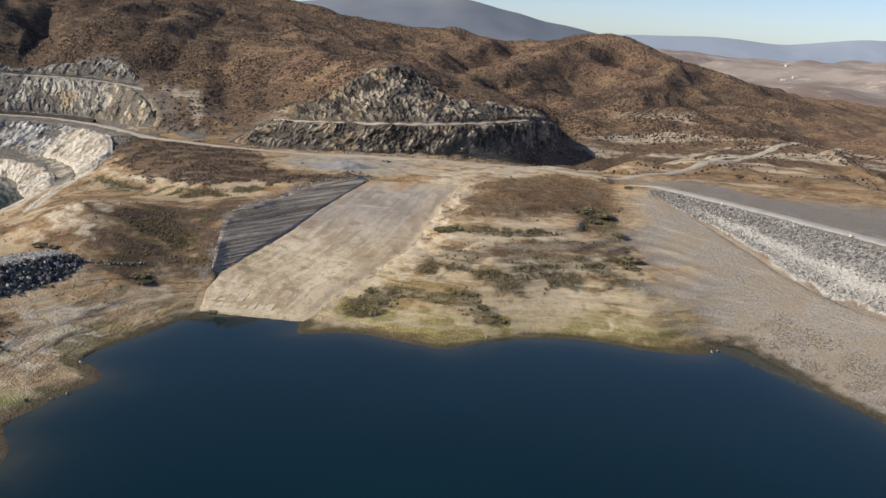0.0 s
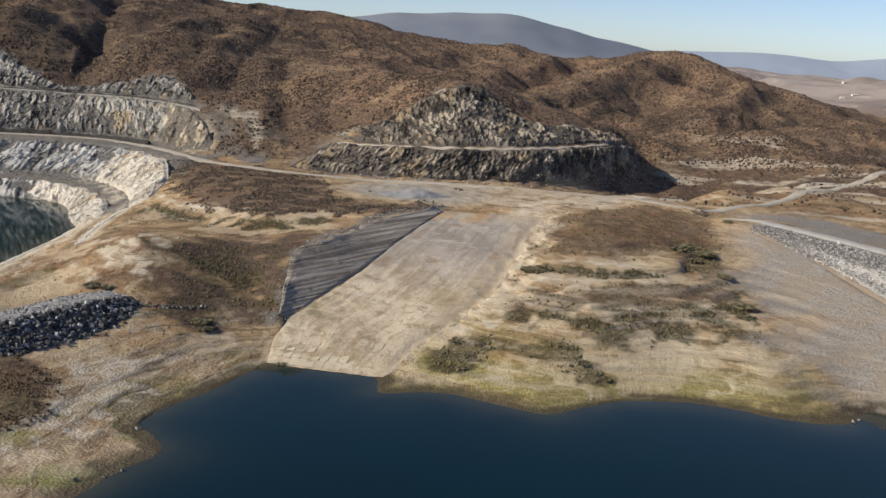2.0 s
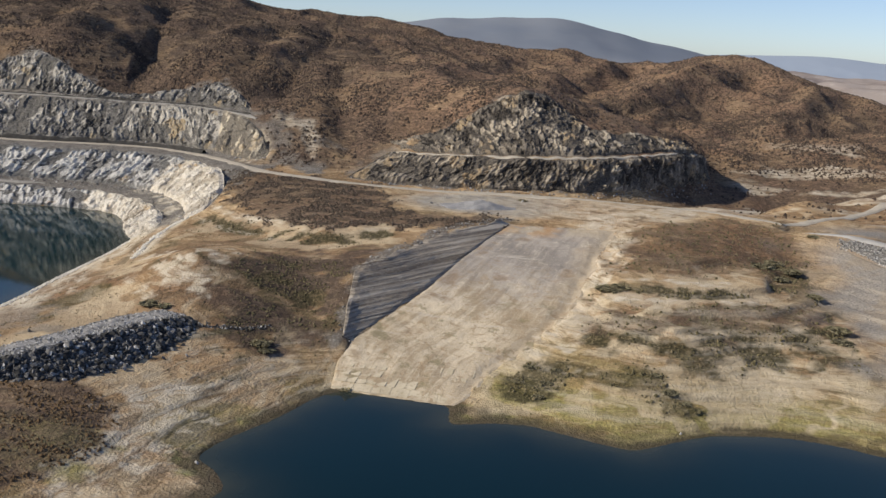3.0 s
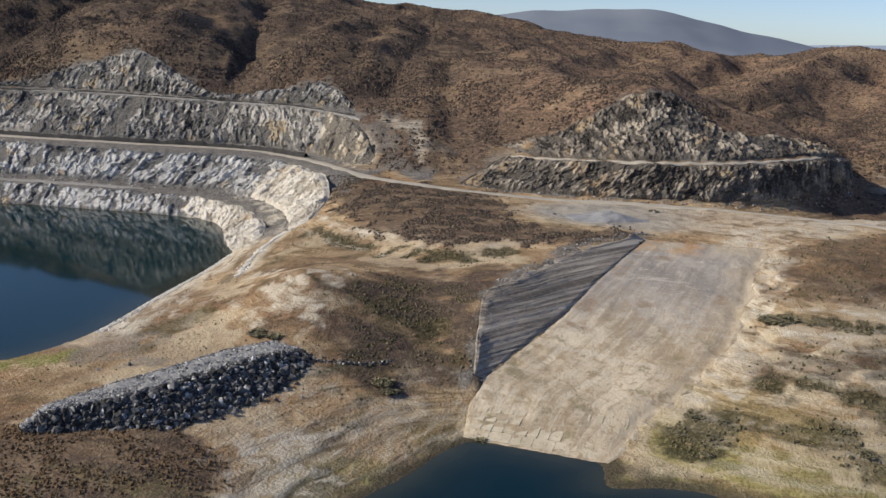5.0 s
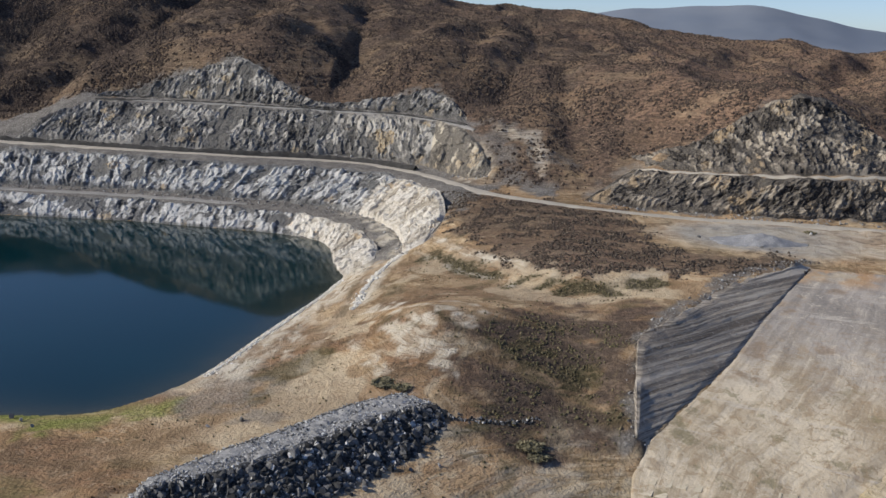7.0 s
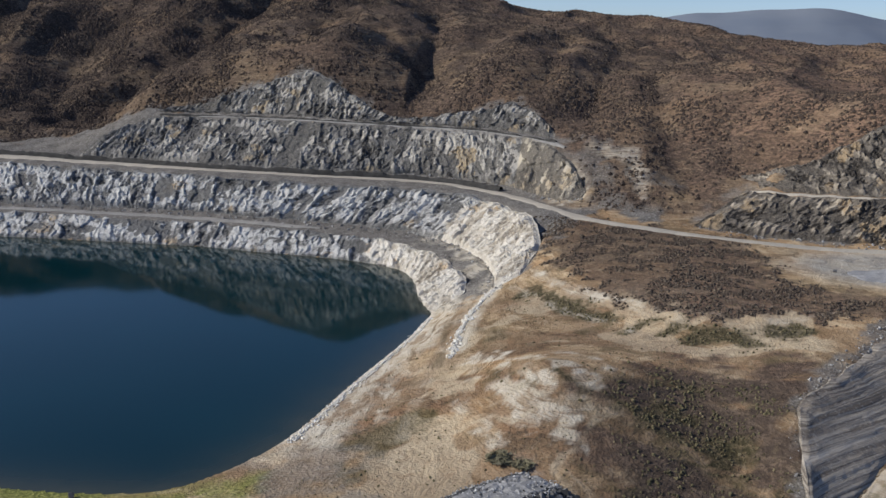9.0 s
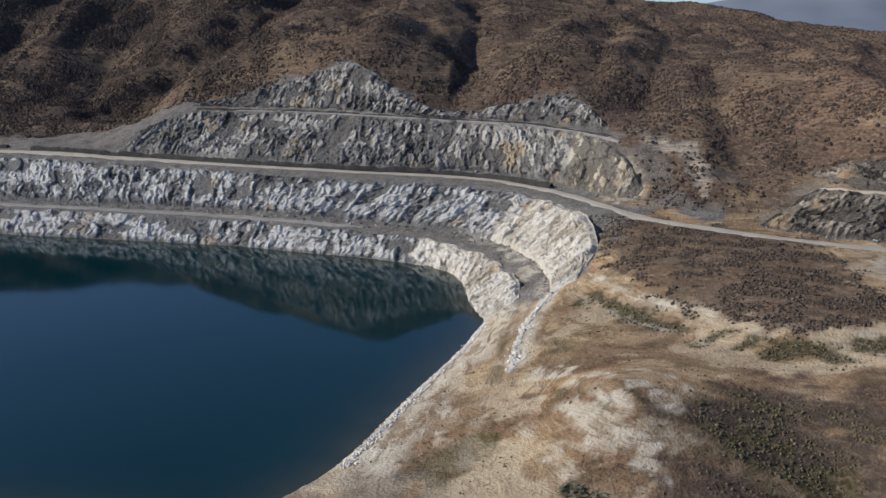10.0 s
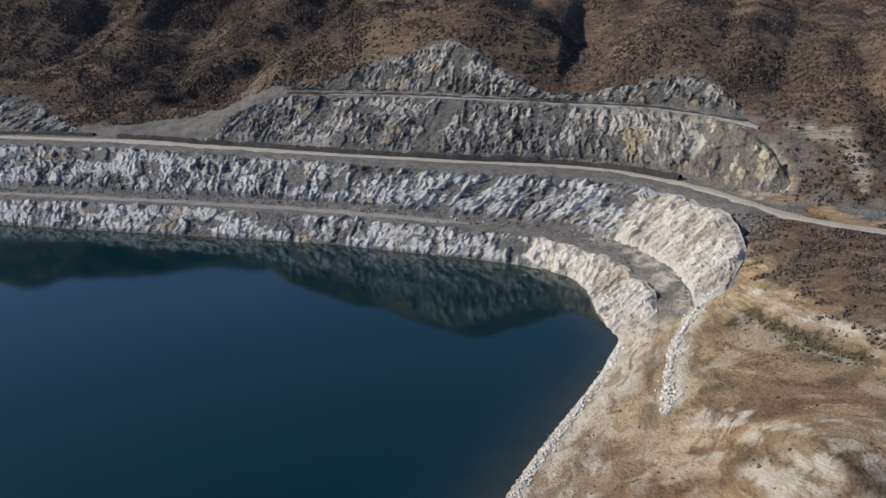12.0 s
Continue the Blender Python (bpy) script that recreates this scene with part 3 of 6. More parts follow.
CREAM_BANKS = [[(-2, 333), (-1, 312), (-6, 298)], [(-14, 305), (-13, 280), (-10, 274)], [(-18, 286), (-20, 279), (-11, 272)], [(3, 347), (-3, 330)]]
PALE_HEAD = [(-11, 366), (6, 395), (59, 450), (72, 437), (30, 386), (14, 372), (1, 355)]
SHORE_GREEN = [(-83, 202), (-79, 217), (-72, 230), (-66, 246)]
COVE_GREEN = [(-95, 176), (-88, 180), (-82, 182)]
LOWER_SLOPE = [(-121, 251), (-114, 262), (-100, 257), (-90, 250), (-70, 264), (-64, 254), (-72, 232), (-93, 225), (-106, 222)]
KNOLL_SHORE = [(-36, 246), (-34, 239), (-26, 242), (-18, 242), (-8, 237), (2, 233)]
SAND_FLAT = [(-107, 178), (-101, 190), (-98, 204), (-101, 213), (-104, 226), (-97, 234), (-89, 236), (-92, 218), (-94, 204), (-97, 192), (-100, 181)]
COVE_BANK = [(-91, 205), (-90, 215), (-88, 222), (-85, 223), (-82, 221), (-84, 211)]
WHITE_MARK = [(-6, 333), (-5, 322), (-3, 309)]
BERM_RIM = [(-136, 369), (-130, 361), (-117, 351), (-106, 345), (-99, 340), (-86, 338)]
TRENCH_RIM = [(-143, 364), (-128, 348), (-116, 340), (-105, 333)]
DITCH = [(-130, 371), (-129, 384), (-130, 395)]
DARK_HILL = [(-106, 282), (-100, 300), (-92, 316), (-72, 318), (-66, 304), (-67, 264), (-84, 258), (-98, 256), (-104, 268)]
DARK_ARC = [(-103, 250), (-98, 256), (-92, 261), (-92, 270), (-87, 277), (-77, 284), (-69, 286)]
SAND_WAY = [(-101, 193), (-94, 202), (-90, 212), (-88, 223)]
COVE_SAND = [(-99, 186), (-90, 195), (-83, 203)]
DARK_BRUSH = [(-152, 206), (-134, 216), (-120, 219), (-109, 216), (-102, 209), (-101, 203), (-104, 191), (-111, 180), (-130, 178), (-155, 186)]
LAWN = [(-182, 234), (-168, 243), (-162, 249), (-156, 251), (-151, 249), (-154, 242), (-165, 234), (-173, 228)]
TAN_NECK = [(-153, 241), (-150, 248), (-137, 246), (-130, 242), (-137, 227), (-144, 223), (-155, 228)]
BROWN_NECK = [(-172, 227), (-158, 232), (-143, 225), (-144, 218), (-151, 202), (-175, 190)]
GREY_NECK = [(-154, 248), (-156, 264), (-155, 275), (-139, 261), (-135, 249), (-145, 246)]
OCHRE_NECK = [(-137, 255), (-132, 261), (-119, 260), (-119, 250), (-129, 241)]
GREEN_NECK = [(-145, 270), (-141, 283), (-135, 282), (-134, 267), (-137, 255)]
PILE_BRUSH = [(-133, 215), (-122, 222), (-112, 222), (-112, 210), (-132, 206)]


def area(x, y, outline, soft=2.0, ragged=4.0, grain=8.0):
    """How much a spot lies inside an outline with a ragged edge."""
    p = np.array(outline)
    out = np.zeros(x.shape)
    sel = (x > p[:, 0].min() - 9) & (x < p[:, 0].max() + 9) & (y > p[:, 1].min() - 9) & (y < p[:, 1].max() + 9)
    u, v = x[sel], y[sel]
    d = line_distance(u, v, outline + outline[:1]) * np.where(inside(u, v, outline), 1, -1)
    out[sel] = smooth(-soft, soft, d + ragged * fbm(u / grain + p[0, 0], v / grain) + 0.5 * ragged * fbm(u / 2.5, v / 2.5))
    return out


def band(x, y, line, half, ragged=0.8, grain=5.0):
    """How much a spot lies on a line of some width."""
    p = np.array(line, float)[:, :2]
    out = np.zeros(x.shape)
    sel = (x > p[:, 0].min() - 9) & (x < p[:, 0].max() + 9) & (y > p[:, 1].min() - 9) & (y < p[:, 1].max() + 9)
    u, v = x[sel], y[sel]
    d = line_distance(u, v, [tuple(q) for q in p])
    out[sel] = smooth(half, half * 0.35, d + ragged * half * fbm(u / grain + p[0, 0], v / grain)) * smooth(-0.75, 0.1, fbm(u / 6 + 9, v / 6))
    return out


GULLIES = [  # run, depth, half width
    ([(-440, 800), (-416, 706), (-405, 625), (-403, 585), (-405, 560), (-408, 535), (-396, 505), (-382, 478)], 14, 28),
    ([(-303, 742), (-254, 612), (-243, 572), (-235, 540), (-228, 505), (-222, 492)], 7.4, 17),
    ([(-131, 560), (-120, 500), (-110, 462), (-104, 438)], 3, 12),
    ([(70, 720), (64, 620), (60, 540), (62, 500)], 3, 18),
    ([(-150, 760), (-120, 690), (-60, 640), (-10, 580), (20, 545)], 4.5, 20),
    ([(-310, 620), (-300, 570), (-296, 525)], 3, 12),
    ([(-475, 646), (-471, 602), (-451, 552), (-419, 502)], 4.5, 18),
    ([(-540, 640), (-525, 580), (-500, 520)], 4.5, 20),
    ([(-209, 876), (-172, 700), (-157, 625), (-150, 523), (-150, 492)], 4, 18),
    ([(-190, 640), (-178, 570), (-172, 520)], 2, 10),
    ([(233, 792), (163, 700), (104, 680), (66, 650)], 7, 24),
    ([(150, 860), (112, 800), (75, 735)], 13, 24),
    ([(60, 930), (30, 860), (0, 780)], 10, 24),
    ([(-40, 900), (-60, 820), (-40, 740)], 8, 26),
    ([(230, 850), (200, 800), (180, 750)], 6, 18),
    ([(290, 850), (262, 800), (235, 740)], 5, 18),
]
RIDGES = [
    ([(112, 868), (85, 828), (44, 759), (15, 700)], 9, 26),
    ([(130, 825), (89, 763), (50, 698)], 9, 20),
    ([(-215, 690), (-205, 580), (-200, 525)], 3, 16),
    ([(-335, 690), (-290, 600), (-272, 525)], 4, 18),
    ([(-364, 690), (-350, 600), (-338, 545), (-350, 505), (-366, 478)], 6, 24),
    ([(-510, 620), (-491, 559), (-455, 498)], 4, 18),
    ([(190, 830), (170, 780), (140, 740)], 6, 16),
    ([(-100, 640), (-92, 560), (-75, 500)], 3, 18),
    ([(70, 560), (110, 552), (150, 545), (200, 552)], 5, 24),
]


def sunk(x, y, foot, top, depth):
    """How far the land lies behind a rock face."""
    ring = [(p[0], p[1]) for p in foot] + [(p[0], p[1]) for p in reversed(top)]
    return np.where(inside(x, y, ring), np.minimum(depth, 0.7 * line_distance(x, y, ring + ring[:1])), 0)


def control_points():
    rows = []
    for line in (flat(SHORE, 0), flat(PIT_FAR, PIT_Z), flat(PIT_NEAR, PIT_Z), BENCH_EDGE, MID_FOOT, MID_TOP, ROAD, UPPER_FOOT, UPPER_TOP, SLOPE_FOOT, SLOPE_TOP, WEST_FOOT, WEST_TOP, CROWN_FOOT, CROWN_TOP, KNOB_FOOT,
                 KNOB_BENCH, KNOB_BENCH_IN, KNOB_TOP, CHANNEL_L, CHANNEL_R, SHALE_TOP, BERM, TRENCH, WHITE_RIDGE, TRACK, DAM_CREST, DAM_BACK, DAM_TOE):
        rows += list(resampled(line, step=9.0))
    for spots in (MOUND, STRIP, KNOLL, FLATS, SPURS_WEST, SPURS_MID, SPURS_EAST, SKYLINE, FAR_SPOTS):
        rows += [np.array(p, float) for p in spots]
    kept = []
    for p in rows:
        if all(np.hypot(p[0] - q[0], p[1] - q[1]) > 1.0 for q in kept):
            kept.append(p)
    return np.array(kept)


FACE_LINES = [(flat(PIT_FAR, 6), BENCH_EDGE, 1.5), (MID_FOOT, MID_TOP, 2.0), (UPPER_FOOT, UPPER_TOP, 2.0), (WEST_FOOT, WEST_TOP, 2.0), (CROWN_FOOT, CROWN_TOP, 2.0), (KNOB_FOOT, KNOB_BENCH, 2.0),
              (KNOB_BENCH_IN, KNOB_TOP, 2.0), (CHANNEL_L[2:], SHALE_TOP, 1.0), (CHANNEL_L, CHANNEL_R, 0.9),
              ([(79, 362), (94, 338), (108, 315), (119, 294), (131, 270), (176, 184)], [(80, 350), (87, 330), (94, 300), (100, 277), (108, 256), (140, 190)], 1.4)]
SPOTS = control_points()


def spline_weights():
    p, n = SPOTS, len(SPOTS)
    a = np.zeros((n + 1, n + 1))
    a[:n, :n] = -np.hypot(p[:, None, 0] - p[None, :, 0], p[:, None, 1] - p[None, :, 1])
    a[:n, :n] += np.eye(n) * 0.6
    a[:n, n] = a[n, :n] = 1
    return np.linalg.solve(a, np.r_[p[:, 2], 0])


WEIGHTS = spline_weights()


def land(x, y):
    """Height of the land, and the distance to the nearest break line."""
    x, y = np.asarray(x, float), np.asarray(y, float)
    z, near = np.empty(x.size), np.empty(x.size)
    px, py, w = SPOTS[:, 0].astype(np.float32), SPOTS[:, 1].astype(np.float32), WEIGHTS[:-1].astype(np.float32)
    fx, fy = x.ravel().astype(np.float32), y.ravel().astype(np.float32)
    for a in range(0, x.size, 20000):
        r = np.sqrt((fx[a : a + 20000, None] - px) ** 2 + (fy[a : a + 20000, None] - py) ** 2)
        z[a : a + 20000] = -(r @ w) + WEIGHTS[-1]
        near[a : a + 20000] = r.min(1)
    z, near = z.reshape(x.shape), near.reshape(x.shape)
    level = z.copy()
    wild = smooth(425, 470, y + 0.25 * np.abs(x + 60)) * smooth(4, 30, near)
    z += wild * (4.0 * fbm(x / 60, y / 60, octaves=4) + 3.0 - 7.0 * np.abs(vnoise((x + 0.25 * y) / 42 + 5, y / 95)) ** 0.7 + 0.7 - 2.0 * np.abs(vnoise((x - 0.2 * y) / 15 + 1.2 * vnoise(x / 30, y / 30), y / 52)) ** 0.8)
    z += 0.7 * fbm(x / 4, y / 4, octaves=3) * smooth(-150, -140, x) * smooth(-98, -106, x) * smooth(424, 432, y) * smooth(475, 462, y)
    z += (0.08 + 0.17 * smooth(330, 380, y)) * fbm(x / 6, y / 6, octaves=3) * smooth(1.0, 6.0, near)
    bend = fbm(x / 22, y / 22, octaves=3)
    for runs, sign in ((GULLIES, -1), (RIDGES, 1)):
        for line, depth, half in runs:
            d = line_distance(x, y, line)
            keen = np.clip(1 - d * (1 + 0.25 * bend) / half, 0, None)
            z += sign * depth * (0.75 * keen ** 1.3 + 0.25 * smooth(0, 1, keen)) * smooth(480, 515, y + 50 * (half < 13))
    for foot, top, depth in FACE_LINES:
        z -= sunk(x, y, foot, top, depth)
    knoll = smooth(-40, -25, x) * smooth(90, 75, x) * smooth(19, 14, z)
    left = smooth(-110, -95, x) * smooth(-62, -70, x) * smooth(14, 10, z) * 0.4
    banks = smooth(380, 330, y) * smooth(0.2, 0.8, z) * np.maximum(knoll, left)
    k = z / 1.45 + 0.35 * vnoise(x / 55, y / 55) + 0.1 * vnoise(x / 9, y / 9)
    z += banks * (np.floor(k) + smooth(0.5, 0.95, k - np.floor(k)) - k) * 1.45 * 0.8
    upper = smooth(-20, -5, x) * smooth(75, 60, x) * smooth(14, 16, z) * smooth(24, 21, z) * smooth(360, 330, y)
    k = z / 2.6 + 0.25 * vnoise(x / 30, y / 30)
    z += upper * (np.floor(k) + smooth(0.45, 0.8, k - np.floor(k)) - k) * 2.6 * 0.7
    r = np.hypot(x + 50, y - 70)
    plain = 14 + 40 * smooth(1200, 4800, r) + 26 * fbm(x / 380, y / 380, octaves=4)
    out = smooth(1050, 1500, r)
    z = z * (1 - out) + plain * out
    for line, level, fall in ((LAKE, 0.0, 0.22), (PIT, PIT_Z, 0.7)):
        wet = inside(x, y, line)
        d = line_distance(x, y, line + line[:1])
        z = np.where(wet, np.minimum(level - 0.05 - fall * d, level - 0.05), np.where(d < 30, np.maximum(z, level + np.minimum(0.10 * d, 1.0)), z))
        z = np.where(~wet & (y < 150), np.minimum(z, level + 0.4 + 0.3 * d), z)
        z = np.where(wet, np.maximum(z, level - 12), z)
    return z, near, level


def level_grid():
    gx, gy = np.arange(-620, 305, 2.0), np.arange(140, 1066, 2.0)
    xx, yy = np.meshgrid(gx, gy)
    return gx, gy, land(xx, yy)[0]


GRID_X, GRID_Y, GRID_Z = level_grid()


def height_at(x, y):
    """The land's height read from a two metre grid, exact beyond it."""
    x, y = np.asarray(x, float), np.asarray(y, float)
    if x.size and (x.min() < -618 or x.max() > 300 or y.min() < 142 or y.max() > 1062):
        return land(x, y)[0]
    u, v = (x - GRID_X[0]) / 2.0, (y - GRID_Y[0]) / 2.0
    i, j = np.floor(u).astype(int), np.floor(v).astype(int)
    a, b = u - i, v - j
    return (GRID_Z[j, i] * (1 - a) + GRID_Z[j, i + 1] * a) * (1 - b) + (GRID_Z[j + 1, i] * (1 - a) + GRID_Z[j + 1, i + 1] * a) * b


# ==== ground: one sheet to the horizon ====
def ground():
    az = np.r_[np.radians(np.arange(-180, -63, 1.0)), np.arange(math.radians(-62), math.radians(58), 0.0032), np.radians(np.arange(60, 181, 3.0))]
    rad, r = [55.0], 55.0
    while r < 4850:
        r *= 1.0042 if r < 1100 else 1.02
        rad.append(r)
    rad = np.array(rad)
    rr, aa = np.meshgrid(rad, az, indexing="ij")
    x, y = -50 + rr * np.sin(aa), 70 + rr * np.cos(aa)
    z, near, level = land(x, y)
    ob = mesh_from("ground", np.stack([x, y, z], -1).reshape(-1, 3), lattice(len(rad), len(az)), MAT_GROUND)
    shore = line_distance(x, y, SHORE)
    hill = smooth(400, 430, y + 0.15 * np.abs(x)) * smooth(25, 29, z)
    fell = smooth(440, 456, y)
    scrub = np.maximum(hill * smooth(0, 6, near), fell) * (0.75 + 0.25 * smooth(-0.6, 0.3, fbm(x / 14, y / 14)))
    speckled = 0.8 + 0.2 * smooth(-0.3, 0.25, fbm(x / 6 + 3, y / 4))
    scrub = np.maximum(scrub, area(x, y, MOUND_SCRUB, 2.5, 5.0) * speckled)
    scrub = np.maximum(scrub, np.maximum(0.4 * area(x, y, KNOLL_CROWN, 3.0, 7.0), 0.55 * area(x, y, RUST_BELT, 2.5, 4.0)) * smooth(-0.3, 0.3, fbm(x / 5, y / 5)))
    for line in (DARK_BRUSH, PILE_BRUSH):
        scrub = np.maximum(scrub, 0.9 * area(x, y, line) * speckled)
    brown = smooth(-0.35, 0.2, fbm(x / 16 + 2, y / 12)) * smooth(-66, -74, x) * smooth(245, 256, y) * smooth(368, 350, y)
    rust = np.maximum.reduce([brown, area(x, y, KNOLL_CROWN, 3, 6), 0.9 * area(x, y, RUST_BELT), 0.8 * area(x, y, BROWN_NECK), 0.9 * area(x, y, DARK_SLOPE, 5, 6), 0.8 * area(x, y, LOWER_BRUSH, 5, 5), area(x, y, DARK_HILL, 4, 5)])
    scrub = np.maximum(scrub, 0.9 * area(x, y, DARK_HILL, 4, 6) * smooth(-0.5, 0.1, fbm(x / 10 + 4, y / 5)))
    ochre = np.maximum.reduce([0.75 * band(x, y, TAN_SHELF, 7.0), 0.8 * area(x, y, RED_PATCH, 3, 5), 0.7 * area(x, y, TAN_NECK), 0.9 * band(x, y, DRY_GRASS, 1.8), 0.7 * area(x, y, OCHRE_NECK),
                               0.6 * smooth(0.1, 0.45, fbm(x / 13 + 6, y / 7)) * smooth(-70, -80, x) * smooth(240, 255, y) * smooth(345, 330, y)])
    green = smooth(5, 0.5, z + 1.5 * fbm(x / 15, y / 15)) * smooth(-0.3, 0.4, fbm(x / 22 + 9, y / 22)) * smooth(90, 60, x) * (0.45 + 0.55 * smooth(-45, -36, x))
    green = np.maximum(green, 0.6 * smooth(0.1, 0.5, fbm(x / 18 + 3, y / 10)) * smooth(16, 12, z) * smooth(300, 250, y + np.abs(x - 10) * 0.4))
    quarry = [(p[0], p[1]) for p in PIT_FAR] + [(-150, 368), (-140, 400), (-130, 425), (-108, 420), (-108, 452)] + [(p[0], p[1]) for p in reversed(CROWN_TOP)] + [(-400, 470), (-440, 440), (-480, 400)]
    knob = [(p[0], p[1]) for p in KNOB_FOOT] + [(p[0], p[1]) for p in reversed(KNOB_TOP)]
    brown_slope = smooth(-158, -146, x + 5 * fbm(x / 9, y / 9)) * smooth(424, 436, y)
    talus = np.maximum(area(x, y, quarry, 2.0, 5.0, 9.0), area(x, y, knob, 1.5, 3.0)) * (1 - brown_slope * (0.35 + 0.65 * smooth(-0.35, 0.3, fbm(x / 7, y / 7)))) 
    talus = np.maximum(talus, 0.9 * area(x, y, [q[:2] for q in WEST_FOOT + WEST_TOP[::-1]], 2.0, 4.0))
    # grows with distance, so the painted haze of the plain fades in
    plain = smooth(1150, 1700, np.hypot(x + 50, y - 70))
    lawn = smooth(7, 3, line_distance(x, y, PIT_NEAR) + 2 * fbm(x / 7, y / 7)) * smooth(252, 246, y)
    green = np.maximum.reduce([green, lawn, area(x, y, LAWN), 0.9 * band(x, y, SHORE_GREEN, 5.0), 0.9 * band(x, y, COVE_GREEN, 4.0), 0.25 * area(x, y, GREEN_NECK), 0.9 * band(x, y, KNOLL_SHORE, 5.0)])
    green = np.maximum(green, (0.3 + 0.35 * smooth(5, 2.5, z)) * smooth(10, 6, z + 2 * fbm(x / 20, y / 20)) * smooth(-36, -26, x) * smooth(80, 66, x) * smooth(300, 270, y))
    bank = smooth(10, 3, line_distance(x, y, CHANNEL_R) + 4 * fbm(x / 6, y / 6)) * smooth(3, 6, z)
    pad = np.exp(-(((x + 40) / 38) ** 2 + ((y - 392) / 24) ** 2)) + np.exp(-(((x - 30) / 45) ** 2 + ((y - 408) / 10) ** 2))
    damflat = np.clip(1 - line_distance(x, y, DAM_BACK) / 30, 0, 1)
    gravel = np.maximum(smooth(0.45, 0.7, pad) * (1 - 0.8 * smooth(-35, -5, x)), smooth(0.45, 0.7, damflat) * smooth(400, 378, y))
    pitflat = smooth(12, 2, line_distance(x, y, MID_FOOT)) * smooth(-160, -180, x) + smooth(9, 3, line_distance(x, y, ROAD)) * smooth(-140, -160, x)
    gravel = np.clip(np.maximum(gravel, pitflat), 0, 1)
    gravel = np.maximum(gravel, 0.92 * smooth(54, 78, x + 12 * fbm(x / 16, y / 16)) * smooth(372, 350, y) * smooth(120, 140, y))
    pale = smooth(3.5, 0.8, line_distance(x, y, WHITE_RIDGE)) + 0.35 * smooth(1.8, 0.7, line_distance(x, y, TRACK)) + 0.4 * band(x, y, BERM, 1.2) + smooth(3.5, 0.5, z) * smooth(-70, -90, x) * 0.3
    pale = np.maximum(pale, 0.9 * smooth(15, 4, line_distance(x, y, PIT_NEAR) + 4 * fbm(x / 9, y / 9)) * smooth(250, 272, y))
    pale = np.maximum(pale, bank * 0.6)
    head = np.exp(-(((x - 5) / 34) ** 2 + ((y - 386) / 14) ** 2)) + np.exp(-(((x - 95) / 45) ** 2 + ((y - 452) / 12) ** 2))
    pale = np.maximum(pale, 0.6 * smooth(0.3, 0.7, head + 0.2 * fbm(x / 12, y / 6)))
    for line, half, much in [(q, 1.7, 0.8) for q in STREAKS + MORE_STREAKS] + [(SHELF_EDGE, 0.8, 0.5)] + [(q, 2.0, 0.8) for q in CREAM_BANKS] + [(CREAM_RIM, 2.2, 0.85), (WHITE_LEDGE, 1.3, 0.9), (SAND_WAY, 3.0, 0.7), (COVE_SAND, 3.5, 0.7)]:
        pale = np.maximum(pale, much * band(x, y, line, half, 1.3, 3.0))
    pale = np.maximum(pale, 0.7 * area(x, y, PALE_HEAD, 3, 5))
    pale = np.maximum(pale, 0.75 * area(x, y, SAND_FLAT, 2, 3))
    pale = np.maximum.reduce([pale, band(x, y, WHITE_MARK, 1.6, 0.8, 3.0), 0.8 * band(x, y, BERM_RIM, 1.5, 0.6, 4.0), 0.5 * band(x, y, TRENCH_RIM, 1.2, 0.8, 4.0)])
    pale = np.maximum(pale, area(x, y, LOWER_SLOPE, 3, 5) * (0.05 + 0.35 * smooth(-0.2, 0.4, fbm(x / 9, z * 1.5))))
    tread = smooth(-0.05, 0.3, fbm(z * 1.1 + 3, x / 45)) * smooth(-34, -24, x) * smooth(74, 42, x + 10 * fbm(x / 14, y / 14)) * smooth(330, 300, y) * smooth(1.0, 2.0, z) * smooth(19, 15, z)
    pale = np.maximum(pale, 0.3 * tread)
    pale = np.maximum(pale, 0.8 * band(x, y, [q[:2] for q in MID_FOOT[10:]], 6.0))
    olive = np.maximum.reduce([0.9 * area(x, y, DARK_SLOPE, 6, 5, 6) * smooth(-0.7, 0.1, fbm(x / 9, y / 5)), 0.75 * area(x, y, LOWER_BRUSH, 5, 6, 5), band(x, y, BRUSH_LEDGE, 1.4), 0.9 * band(x, y, DARK_ARC, 1.8), 0.8 * band(x, y, DITCH, 1.0), 0.8 * area(x, y, COVE_BANK, 1.5, 2.0), 0.9 * band(x, y, BLACK_LEDGE, 1.6), 0.5 * band(x, y, WHEEL_RUT, 1.3), 0.6 * area(x, y, GREEN_NECK), 0.5 * band(x, y, [(-142, 332), (-135, 324), (-134, 316)], 3.0),
                               0.9 * band(x, y, TRENCH, 4.0), 0.95 * band(x, y, GREEN_LEDGE, 2.4), 0.95 * band(x, y, OLIVE_BELT, 8.0), 0.7 * area(x, y, RUST_BELT, 2.5, 4.0) * smooth(-0.4, 0.2, fbm(x / 12 + 3, y / 4)), 0.85 * band(x, y, LOWER_BELT, 6.0), 0.85 * area(x, y, BRUSH_CORNER),
                               0.75 * area(x, y, BRUSH_SHELF), 0.7 * area(x, y, BRUSH_EAST), 0.8 * band(x, y, EAST_LINE, 2.5)]) * smooth(0.6, 1.6, z)
    talus = np.maximum.reduce([talus, 0.85 * band(x, y, SHALE_RIM, 3.0), 0.6 * area(x, y, GREY_NECK, 3, 5)])
    # steep terrace risers get a darker tone, picked by slope
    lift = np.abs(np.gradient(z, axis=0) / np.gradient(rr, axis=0))
